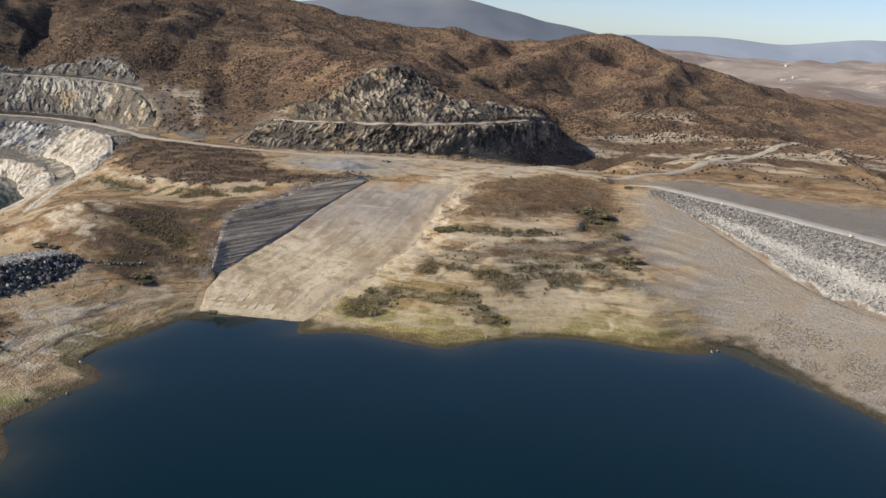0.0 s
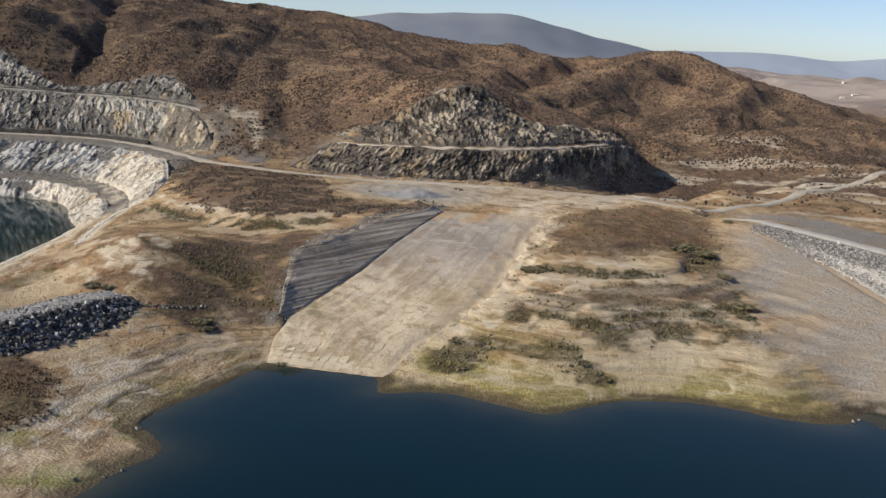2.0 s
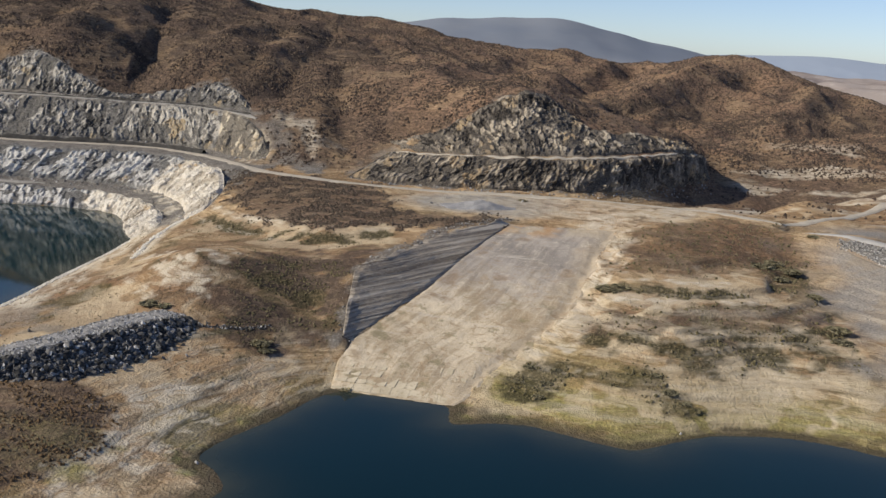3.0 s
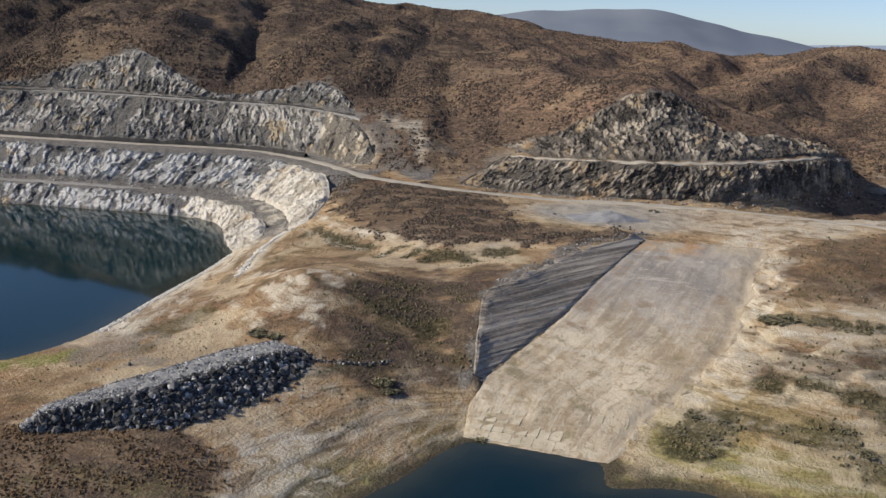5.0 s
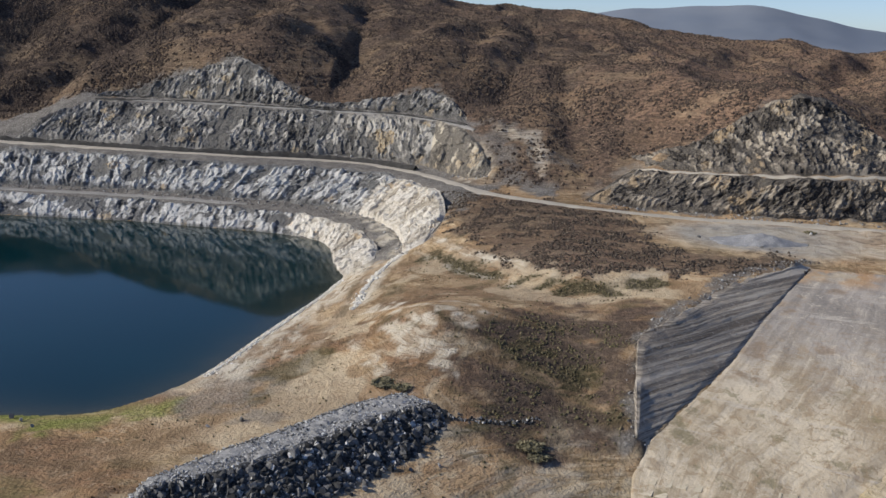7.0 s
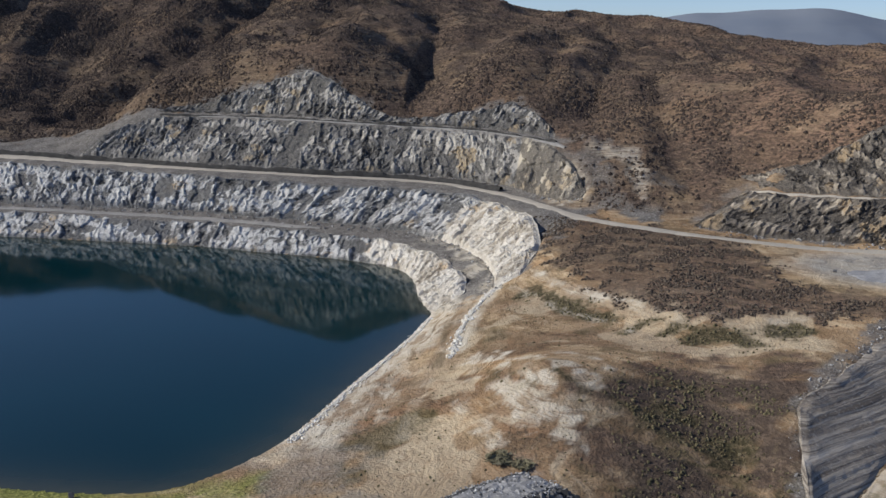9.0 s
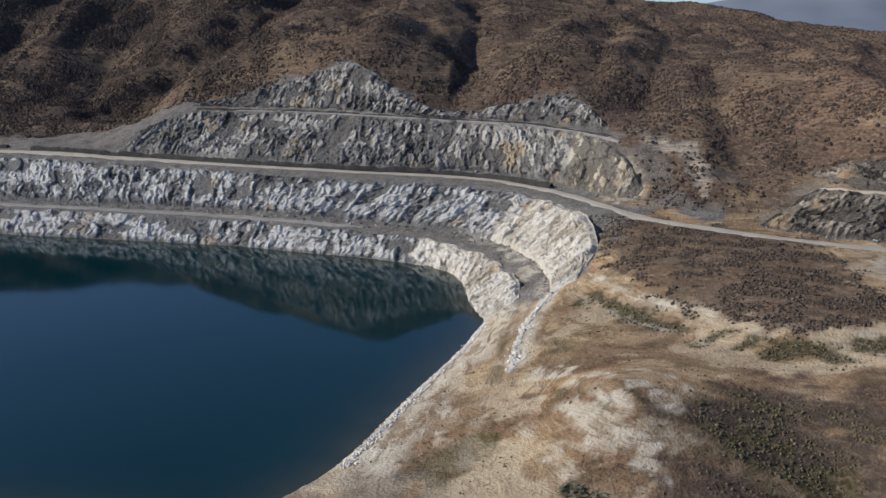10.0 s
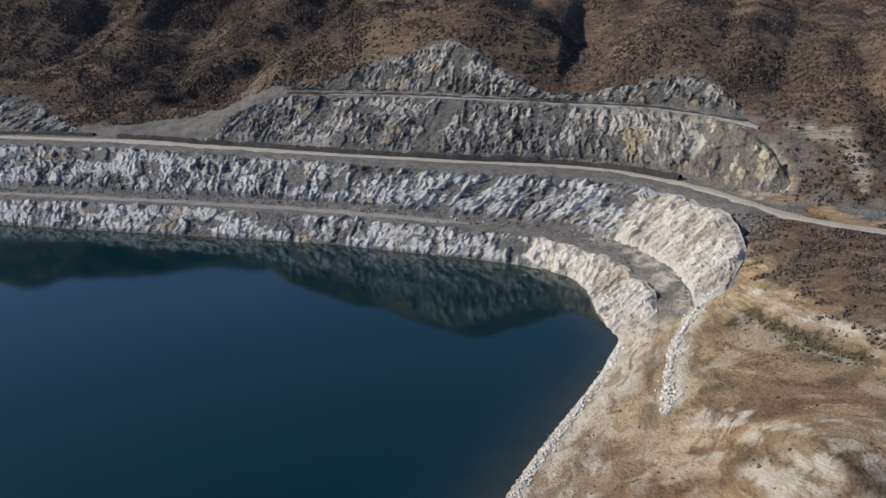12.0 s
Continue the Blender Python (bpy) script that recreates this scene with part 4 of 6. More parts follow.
    ledge_dark = smooth(0.45, 0.85, lift) * smooth(-40, -25, x) * smooth(90, 75, x) * smooth(360, 330, y) * (z > 0.3)
    # spurs paler, hollows darker by relief: gully shade put into the colour
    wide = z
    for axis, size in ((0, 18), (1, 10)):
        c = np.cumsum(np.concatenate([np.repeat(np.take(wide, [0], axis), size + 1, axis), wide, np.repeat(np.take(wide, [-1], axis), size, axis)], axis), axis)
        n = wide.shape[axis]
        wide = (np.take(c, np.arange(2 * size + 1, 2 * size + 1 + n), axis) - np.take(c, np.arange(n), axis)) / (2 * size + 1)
    relief_tone = smooth(-0.5, 1.6, (z - wide) + 0.8 * fbm(x / 20, y / 20)) * fell
    # tan eastern ground, relief tone, and a lift with distance for haze
    dry = (0.25 + 0.35 * smooth(-330, -180, x) + 0.5 * smooth(-170, -30, x)) * np.clip(0.12 + 0.65 * relief_tone * (0.3 + 0.7 * smooth(-210, -60, x)) + 0.3 * smooth(620, 800, y) + 0.45 * smooth(-230, -60, x) * smooth(-0.5, 0.35, fbm(x / 70 + 4, y / 70)) + 0.25 * fbm(x / 30, y / 30), 0, 1)
    # far hills lifted once more, haze painted as lighter ground
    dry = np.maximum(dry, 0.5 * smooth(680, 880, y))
    # undercut at the waterline, its shade painted as a dark line
    ledge_dark = np.maximum(ledge_dark, 0.8 * smooth(0.55, 0.15, z) * smooth(6, 2, shore))
    track = band(x, y, TRACK, 2.6, 0.6, 5.0)
    rust, ochre, pale = np.maximum(rust, 0.8 * track), np.maximum(ochre, 0.9 * track), pale * (1 - 0.85 * track)
    ochre = np.maximum(ochre, area(x, y, SCAR, 1.0, 1.6, 4.0))
    pale = np.maximum.reduce([pale, 0.6 * area(x, y, SCAR, 1.0, 1.6, 4.0), 0.65 * area(x, y, TAN_SLOPE, 1.5, 4.0, 4.0), smooth(3.2, 1.6, line_distance(x, y, PIT_NEAR) + 0.8 * fbm(x / 3, y / 3)) * smooth(262, 272, y)])
    talus = talus * (1 - area(x, y, SCAR, 1.0, 1.6, 4.0))
    flats = smooth(62, 80, x) * smooth(380, 396, y) * smooth(560, 520, y) * (1 - smooth(0.45, 0.7, damflat))
    lay = fbm(x / 34 + 5, y / 7 + 0.1 * x / 7, octaves=4)
    rust = np.maximum(rust, flats * smooth(-0.25, 0.2, lay))
    ochre = np.maximum(ochre, flats * 0.7 * smooth(0.1, -0.3, lay))
    pale = np.maximum(pale, flats * 0.65 * smooth(0.25, 0.5, fbm(x / 40, y / 6 + 0.12 * x / 6 + 3)))
    ochre = np.maximum(ochre, area(x, y, [(101, 490), (102, 496), (123, 494), (121, 489)], 1.0, 0.8))
    pale = np.maximum(pale, 0.45 * smooth(0.3, 0.6, pad))
    # wet foot of the dam, and the shaded undercut of other shores painted dark
    wet = smooth(1.3, 0.5, z + 0.3 * fbm(x / 3, y / 3)) * smooth(82, 90, x) + 0.85 * smooth(0.7, 0.25, z + 0.2 * fbm(x / 4, y / 4)) + 0.8 * band(x, y, [(77, 250), (81, 251), (86, 250)], 3.0) * smooth(3, 1.5, z)
    wet = np.clip(wet, 0, 1) * (shore < 12) * (z < 3)
    strata = np.maximum(smooth(-38, -30, x) * smooth(80, 66, x) * smooth(345, 320, y), 0.8 * smooth(-150, -135, x) * smooth(-60, -66, x) * smooth(365, 345, y) * smooth(215, 235, y))
    strata = strata * (0.7 + 0.3 * smooth(-0.4, 0.2, fbm(x / 17 + 7, y / 17))) * smooth(0.2, 0.6, z)
    masked(ob, strata=strata, level=level + 0.15 * fbm(x / 30, y / 30), wet=wet, dry=dry, ochre=ochre * (1 - hill), ledge_dark=ledge_dark, olive=olive, talus=talus, plain=plain, scrub=np.clip(scrub, 0, 1), rust=rust * (1 - hill), green=np.clip(green, 0, 1), gravel=gravel, pale=np.clip(pale, 0, 1))
    ob.data.shade_smooth()
    return tagged(ob, "dry brown hills and bare earth banks with scrub", "ground", kind="structure")


ground()


# ==== water ====
def water(name, line, level, material, label):
    """A level sheet that reaches a little under its banks."""
    p = np.array(line, float)
    step = 4.0
    gx, gy = np.meshgrid(np.arange(p[:, 0].min() - 12, p[:, 0].max() + 12, step), np.arange(p[:, 1].min() - 12, p[:, 1].max() + 12, step))
    d = line_distance(gx, gy, list(line) + [line[0]])
    wet = inside(gx, gy, line)
    faces = lattice(*gx.shape)
    faces = faces[(wet | (d < 6)).ravel()[faces].all(1)]
    ob = mesh_from(name, np.stack([gx, gy, gx * 0 + level], -1).reshape(-1, 3), faces, material)
    masked(ob, shallow=np.where(wet, np.exp(-d / 5.0), 1.0))
    return tagged(ob, label, "water", kind="structure")


water("reservoir_water", LAKE, 0.0, MAT_LAKE, "calm deep blue reservoir water")
water("pit_water", PIT, PIT_Z, MAT_PIT, "still dark blue water in a flooded quarry pit")


# ==== rock faces ====
def rock_face(name, foot, top, material, label, amp=1.3, du=0.6, dv=0.5, proud=0.9, lean=0.08, seed=0.0, grain=1.0, bed=False, cover=0.0, cream=2.0, tall=1.0):
    """A blasted face lofted from its foot to its top, broken into slanting blocks, or into level beds."""
    n = int(np.linalg.norm(np.diff(np.array(foot), axis=0), axis=1).sum() / du)
    a, b = resampled(foot, n), resampled(top, n)
    for line in (a, b):
        for _ in range(4):
            line[1:-1] = 0.25 * line[:-2] + 0.5 * line[1:-1] + 0.25 * line[2:]
    jag = (0.8 if bed else 0.7) * fbm(np.arange(n) * du / 6.0 + seed, np.zeros(n), octaves=4)
    m = max(6, int(np.linalg.norm(b - a, axis=1).max() / dv))
    v = np.linspace(0, 1, m)[:, None, None]
    p = a[None] * (1 - v) + b[None] * v
    p[..., 2] += jag[None] * v[..., 0] ** 6
    s = np.arange(n)[None, :] * du + np.zeros((m, 1))
    h = np.linalg.norm(p - a[None], axis=2)
    along = np.gradient(a + b, axis=0)
    out = np.cross(along, b - a + np.array((0, 0, 0.5)))
    out /= np.linalg.norm(out, axis=1)[:, None]
    if np.mean(out[:, 1] - 0.2 * out[:, 0]) > 0:
        out = -out
    q = s + lean * h + 0.8 * fbm(s / 5, h / 5)
    big, bu, bv, _ = blocks(q / 5.5 / grain, h / 11.0 / grain / tall, seed)
    mid, mu, mv, gap = blocks(q / 1.9 / grain, h / 5.2 / grain / tall, seed + 5)
    chip, cu, cv, _ = blocks((s - 0.2 * h) / 0.95 / grain, h / 2.1 / grain, seed + 9)
    rough = fbm(s / 1.1, h / 1.1, s * 0 + seed, octaves=3)
    bare = smooth(cover - 0.45, cover + 0.25, fbm(q / 11 + seed, h / 8, octaves=4) + 0.35 * mid)
    relief = 0.5 * big + 0.7 * big * bu + bare * (0.32 * mid + 0.95 * mid * mu + 0.45 * mid * mv + 0.2 * chip + 0.35 * chip * cu) + 0.22 * rough + 0.25 * bare
    if bed:
        k = p[..., 2] / 2.3 + 0.12 * fbm(s / 25, h / 25)
        step = k * 1.7 + 0.2 * fbm(s / 9, h / 9)
        relief = 0.9 * smooth(0.0, 0.35, step - np.floor(step)) * (0.6 + 0.4 * vnoise(s / 6, np.floor(step))) + 0.35 * vnoise(s * 0.04, p[..., 2] * 2.6) + 0.25 * fbm(s / 1.5, h / 1.5, octaves=3)
        proud = 0.25
    ends = smooth(0, 5, s - s.min()) * smooth(0, 5, s.max() - s)
    fade = smooth(0, 0.10, v[..., 0]) * smooth(1.0, 0.9, v[..., 0]) * (0.1 + 0.9 * ends)
    p = p + out[None] * (fade * (proud + amp * relief))[..., None]
    back = p[-1] - out * 2.0 - np.array((0, 0, 1.6))
    p = np.concatenate([p, back[None]])
    first, last = p[:, :1] - out[0] * 1.5, p[:, -1:] - out[-1] * 1.5
    p = np.concatenate([first, p, last], 1)

    def ext(f):
        f = np.concatenate([f, f[-1:]])
        return np.concatenate([f[:, :1], f, f[:, -1:]], 1)

    ob = mesh_from(name, p.reshape(-1, 3), lattice(m + 1, n + 2), material)
    at = ob.data.attributes.new("run", "FLOAT_VECTOR", "POINT")
    run = [p[..., 2] * 1.0, ext(s), ext(s) * 0 + seed] if bed else [ext(q) / grain, ext(h) / grain, ext(s) * 0 + seed]
    at.data.foreach_set("vector", np.stack(run, -1).astype(np.float32).ravel())
    if bed:
        ob.data.shade_smooth()
    # tone follows the relief: proud blocks paler, set-back ones darker
    masked(ob, tone=ext(0.5 + 0.22 * mid + 0.16 * big), rise=ext(v[..., 0] + 0 * s), bare=ext(bare), chip=ext(0.5 + 0.5 * chip), cream=ext(smooth(cream - 0.05, cream + 0.05, s / s.max())))
    return tagged(ob, label, "rock face", kind="structure")


LOW_FOOT, LOW_TOP = resampled(flat(PIT_FAR, PIT_Z - 1.0), 100), resampled(BENCH_EDGE, 100)
rock_face("quarry_face_lower", LOW_FOOT, LOW_TOP, MAT_ROCK_PIT, "low grey blasted rock wall turning cream at its corner", 0.75, seed=3.1, grain=0.8, cover=-0.15, cream=0.78)
rock_face("quarry_face_middle", MID_FOOT, MID_TOP, MAT_ROCK_PIT, "pale blue grey blasted quarry wall with a bright cream corner", 1.0, seed=21.7, cover=-0.4, grain=0.85, cream=0.82)
rock_face("quarry_shoulder", UPPER_FOOT[6:], UPPER_TOP[6:], MAT_ROCK_TAN, "tan and grey broken rock shoulder above the road", 1.0, seed=57.0, cover=-0.1)
rock_face("quarry_face_upper", UPPER_FOOT[:7], UPPER_TOP[:7], MAT_ROCK_UP, "dark grey quarry wall streaked with tan slabs", 1.0, seed=63.0, cover=-0.08, grain=0.9)
rock_face("quarry_crown", CROWN_FOOT, CROWN_TOP, MAT_ROCK_UP, "grey rock scars cut into the brown hillside", 0.9, seed=80.0, grain=0.7, cover=-0.15)
rock_face("west_cutting", WEST_FOOT, WEST_TOP, MAT_ROCK_UP, "dark grey rock cutting above the far end of the road", 0.9, seed=88.0, grain=0.7, cover=-0.05)
rock_face("cutting_face_lower", KNOB_FOOT, KNOB_BENCH, MAT_ROCK_KNOB, "dark brown grey rock cutting above the gravel yard", 1.0, lean=0.1, seed=99.0, grain=0.9, cover=-0.1, tall=0.6)
rock_face("cutting_face_upper", KNOB_BENCH_IN, KNOB_TOP, MAT_ROCK_KNOB, "rounded blasted rock knob over a narrow bench", 1.0, lean=0.1, seed=120.0, grain=0.9, cover=-0.05, tall=0.55)
rock_face("spillway_side_face", CHANNEL_L[2:], SHALE_TOP, MAT_SHALE, "shaded shale side wall of the spillway with level bedding", 0.2, 0.4, 0.3, seed=140.0, bed=True)


# ==== roads and channel ====
def strip(name, line, width, material, label, lift=0.12, category="road", crown=0.08, kind="structure"):
    p = curved(line)
    t = np.gradient(p[:, :2], axis=0)
    t /= np.linalg.norm(t, axis=1)[:, None]
    n = np.stack([-t[:, 1], t[:, 0]], 1)
    cols = 7
    w = np.linspace(-0.5, 0.5, cols)
    edge = (1 + 0.16 * fbm(np.arange(len(p)) / 4.0, np.zeros(len(p)))) * (0.35 + 0.65 * smooth(0, 6, np.minimum(np.arange(len(p)), len(p) - 1 - np.arange(len(p)))))
    xy = p[None, :, :2] + n[None] * (w[:, None, None] * width * edge[None, :, None])
    z = height_at(p[:, 0], p[:, 1])
    z = np.convolve(np.pad(z, 4, mode="edge"), np.ones(9) / 9, "valid")
    side = height_at(xy[..., 0], xy[..., 1])
    z = np.maximum(z[None] * 0.6 + side * 0.4, side) + lift + crown * (1 - 4 * w[:, None] ** 2) - 0.4 * (np.abs(w[:, None]) > 0.49)
    ob = mesh_from(name, np.concatenate([xy, z[..., None]], -1).reshape(-1, 3), lattice(cols, len(p)), material)
    ob.data.shade_smooth()
    return tagged(ob, label, category, kind=kind)


strip("road", ROAD, 5.5, MAT_ROAD, "pale gravel haul road along the quarry")


def channel_material():
    m = Nodes("worn_channel_floor")
    along, across = m.attr("along"), m.attr("across")
    flow = m.t.nodes.new("ShaderNodeCombineXYZ")
    m.put(flow.inputs[0], m.math("MULTIPLY", along, 4.0)), m.put(flow.inputs[1], m.math("MULTIPLY", across, 16.0))
    streak, fine, mid = m.noise(1.0, 5, 0.65, flow.outputs[0], 0.8), m.noise(1.4, 5), m.noise(0.1, 4)
    blot = m.math("ADD", m.math("MULTIPLY", m.noise(0.05, 5, 0.7), 0.6), m.math("MULTIPLY", streak, 0.4))
    low = m.mix(m.ramp(blot, 0.40, 0.60), (0.36, 0.285, 0.195), (0.66, 0.57, 0.43))
    high = m.mix(m.ramp(blot, 0.40, 0.60), (0.27, 0.245, 0.22), (0.40, 0.36, 0.32))
    colour = m.mix(m.ramp(m.math("ADD", along, m.math("MULTIPLY", mid, 0.6)), 0.6, 1.0), low, high)
    colour = m.mix(m.ramp(m.math("ADD", across, m.math("MULTIPLY", blot, 0.5)), 0.95, 1.2, 0, 0.7), colour, (0.47, 0.385, 0.275))
    mouth = m.math("MULTIPLY", m.ramp(along, 0.86, 0.94), m.math("MULTIPLY", m.ramp(across, 0.6, 0.35), m.ramp(m.noise(0.14, 4), 0.42, 0.56)))
    colour = m.mix(mouth, colour, (0.44, 0.27, 0.14))
    colour = m.mix(m.math("MULTIPLY", m.ramp(along, 0.88, 0.98), m.ramp(mid, 0.35, 0.55)), colour, (0.46, 0.385, 0.285))
    colour = m.mix(m.ramp(streak, 0.58, 0.70, 0, 0.35), colour, (0.52, 0.455, 0.36))
    crumb, spot = m.noise(0.33, 6, 0.75, None, 0.7), m.noise(0.16, 5, 0.7)
    colour = m.mix(m.math("MULTIPLY", m.ramp(crumb, 0.52, 0.62, 0, 0.7), m.ramp(along, 0.75, 0.45, 0.3, 1.0)), colour, (0.33, 0.245, 0.155))
    colour = m.mix(m.ramp(crumb, 0.44, 0.36, 0, 0.6), colour, (0.60, 0.53, 0.42))
    colour = m.mix(m.math("MULTIPLY", m.ramp(spot, 0.56, 0.64, 0, 0.7), m.ramp(along, 0.6, 0.3)), colour, (0.235, 0.205, 0.12))
    cross = m.t.nodes.new("ShaderNodeCombineXYZ")
    m.put(cross.inputs[0], m.math("MULTIPLY", along, 26.0)), m.put(cross.inputs[1], m.math("MULTIPLY", across, 0.7))
    line = m.noise(1.0, 3, 0.7, cross.outputs[0], 0.15)
    colour = m.mix(m.math("MULTIPLY", m.ramp(line, 0.60, 0.66, 0, 0.6), m.ramp(crumb, 0.4, 0.55)), colour, (0.56, 0.51, 0.44))
    colour = m.mix(m.ramp(mid, 0.58, 0.70, 0, 0.6), colour, (0.25, 0.17, 0.10))
    colour = m.mix(m.ramp(fine, 0.5, 0.7, 0, 0.35), colour, (0.50, 0.44, 0.36))
    return m.done(colour, 0.92, m.math("ADD", fine, streak), 0.6, 0.3, 0.1)


MAT_CHANNEL = channel_material()


def channel():
    n, k = 160, 50
    a, b = resampled(CHANNEL_L, n), resampled(CHANNEL_R, n)
    a[:, 0] -= 1.0
    b[:, 0] += 1.5 + 1.2 * fbm(np.arange(n) / 9.0, np.zeros(n))
    v = np.linspace(0, 1, k)[:, None, None]
    p = a[None] * (1 - v) + b[None] * v
    sag = np.sin(np.pi * v[..., 0])
    p[..., 2] += 0.18 - 0.25 * sag + 0.16 * fbm(p[..., 0] / 4, p[..., 1] / 4)
    over = height_at(p[-6:, :, 0], p[-6:, :, 1])
    mixed = np.linspace(0.1, 1.0, 6)[:, None]
    p[-6:, :, 2] = p[-6:, :, 2] * (1 - mixed) + (over + 0.15) * mixed
    p[-1, :, 2] = over[-1] - 0.4
    p[0, :, 2] -= 0.6
    p[:, -1, 2] -= 0.6
    ob = mesh_from("spillway_channel", p.reshape(-1, 3), lattice(k, n), MAT_CHANNEL)
    masked(ob, along=np.linspace(0, 1, n)[None] + 0 * v[..., 0], across=v[..., 0] + 0 * np.linspace(0, 1, n)[None])
    ob.data.shade_smooth()
    return tagged(ob, "broad worn earth and rock spillway channel sloping to water", "spillway", kind="structure")


channel()


BENCH_ROAD = [tuple((np.array(a) + b) / 2) for a, b in zip(resampled(BENCH_EDGE, 14), resampled(MID_FOOT, 14))]
strip("bench_track", BENCH_ROAD[:10], 4.0, MAT_TRACK, "grey gravel track on the low quarry bench", 0.2)
UPPER_ROAD = [tuple((np.array(a) + b) / 2) for a, b in zip(resampled(UPPER_TOP[1:9], 12), resampled(CROWN_FOOT[1:], 12))]
strip("upper_bench_track", UPPER_ROAD, 3.2, MAT_TRACK, "narrow gravel track on the upper quarry bench", 0.2)
KNOB_ROAD = [tuple((np.array(a) + b) / 2) for a, b in zip(KNOB_BENCH, KNOB_BENCH_IN)]
strip("cutting_bench_track", KNOB_ROAD, 2.0, MAT_ROAD, "pale narrow bench track across the rock cutting", 0.2)
SIDE_TRACK = [(66, 388), (81, 399), (90, 408), (114, 434), (153, 475), (179, 496), (196, 510), (216, 523), (260, 545)]
strip("side_track", SIDE_TRACK, 4.5, MAT_ROAD, "pale dirt track climbing away past the dam", 0.25)
YARD_TRACK = [(-30, 413), (0, 419), (20, 429), (40, 443), (62, 457), (80, 461), (99, 463), (130, 470), (150, 474)]
strip("yard_track", YARD_TRACK, 5.0, MAT_ROAD, "pale dirt track at the foot of the rock cutting", 0.2)
CREST_ROAD = [(x + 5.5, y + 3.4) for x, y, z in DAM_CREST]
strip("dam_crest_road", CREST_ROAD, 6.0, MAT_CREST, "light grey gravel road along the dam crest", 0.3)


def windrow(name, line, width, height, material, label):
    """A low heaped bank of gravel beside a road."""
    p = curved(line, 1.5)
    t = np.gradient(p[:, :2], axis=0)
    t /= np.linalg.norm(t, axis=1)[:, None]
    n = np.stack([-t[:, 1], t[:, 0]], 1)
    w = np.linspace(-0.5, 0.5, 7)
    xy = p[None, :, :2] + n[None] * (w[:, None, None] * width)
    rise = height * (1 - (2 * w[:, None]) ** 2) * (1 + 0.3 * fbm(p[None, :, 0] / 3, p[None, :, 1] / 3)) - 0.2
    z = height_at(xy[..., 0], xy[..., 1]) + rise
    ob = mesh_from(name, np.concatenate([xy, z[..., None]], -1).reshape(-1, 3), lattice(7, len(p)), material)
    return tagged(ob, label, "berm", kind="structure")


windrow("roadside_berm", [(x, y + 4.4) for x, y, z in ROAD[2:9]], 3.0, 1.7, MAT_BERM, "dark gravel windrow along the quarry road")
windrow("roadside_berm", [(-470, 434), (-430, 443), (-412, 446)], 3.0, 1.3, MAT_BERM, "dark gravel windrow along the quarry road")
windrow("bench_berm", [(x, y + 2.4, z) for x, y, z in UPPER_TOP[1:8]], 1.8, 0.9, MAT_BERM, "dark gravel windrow on the upper bench edge")


# ==== dam ====
def dam():
    """The upstream face of the embankment: riprap above, gravel below."""
    n = 150
    a = resampled([(79, 362, 24.6), (94, 338, 24.6), (108, 315, 24.6), (119, 294, 24.6), (131, 270, 24.6), (176, 184, 24.6)], n)
    b = resampled([(78, 352, 21), (79, 325, 16), (80, 290, 11), (81, 262, 5), (86, 246, -1.5), (101, 204, -1.5), (122, 156, -1.5)], n)
    v = np.linspace(0, 0.56, 60)[:, None, None]
    p = a[None] * (1 - v) + b[None] * v
    rough = fbm(p[..., 0] / 1.4, p[..., 1] / 1.4, octaves=3)
    p[..., 2] += 0.9 + 0.3 * rough * (1 - 0.6 * v[..., 0])
    p[0, :, 2] -= 0.5
    p[-8:, :, 2] -= np.linspace(0, 2.4, 8)[:, None] ** 1.0
    p[:, :3, 2] -= 0.8
    ob = mesh_from("dam_face", p.reshape(-1, 3), lattice(60, n), MAT_DAM)
    run = v[..., 0] + 0.03 * fbm(p[..., 0] / 7, p[..., 1] / 7)
    white = 0.85 * np.exp(-(((run - 0.31) / 0.055) ** 2)) + 0.35 * np.exp(-(((run - 0.40) / 0.05) ** 2)) + 0.9 * np.exp(-(((run - 0.465) / 0.011) ** 2))
    grey = smooth(0.47, 0.44, run)
    masked(ob, white=np.clip(white, 0, 1) * smooth(0.06, 0.26, np.arange(n) / n)[None], stone=grey)
    return tagged(ob, "sloping dam face of grey riprap with a white band", "dam", kind="structure"), p


def dam_material():
    m = Nodes("dam_riprap")
    cell = m.cells(1.1)
    fine, mid = m.noise(2.2, 5, 0.65), m.noise(0.12, 4)
    low = m.mix(m.ramp(fine, 0.35, 0.7), (0.23, 0.19, 0.15), (0.32, 0.27, 0.22))
    low = m.mix(m.ramp(mid, 0.4, 0.6, 0, 0.6), low, (0.265, 0.195, 0.135))
    stone = m.mix(m.ramp(cell, 0.1, 0.9), (0.115, 0.112, 0.108), (0.36, 0.35, 0.34))
    colour = m.mix(m.attr("stone"), low, stone)
    white = m.mix(m.ramp(fine, 0.3, 0.7), (0.42, 0.40, 0.37), (0.66, 0.65, 0.62))
    colour = m.mix(m.math("MULTIPLY", m.attr("white"), m.ramp(fine, 0.2, 0.5, 0.5, 1.0)), colour, white)
    return m.done(colour, 0.9, m.math("ADD", fine, cell), 0.9, 0.4, 0.15)


MAT_DAM = dam_material()
_, DAM_GRID = dam()


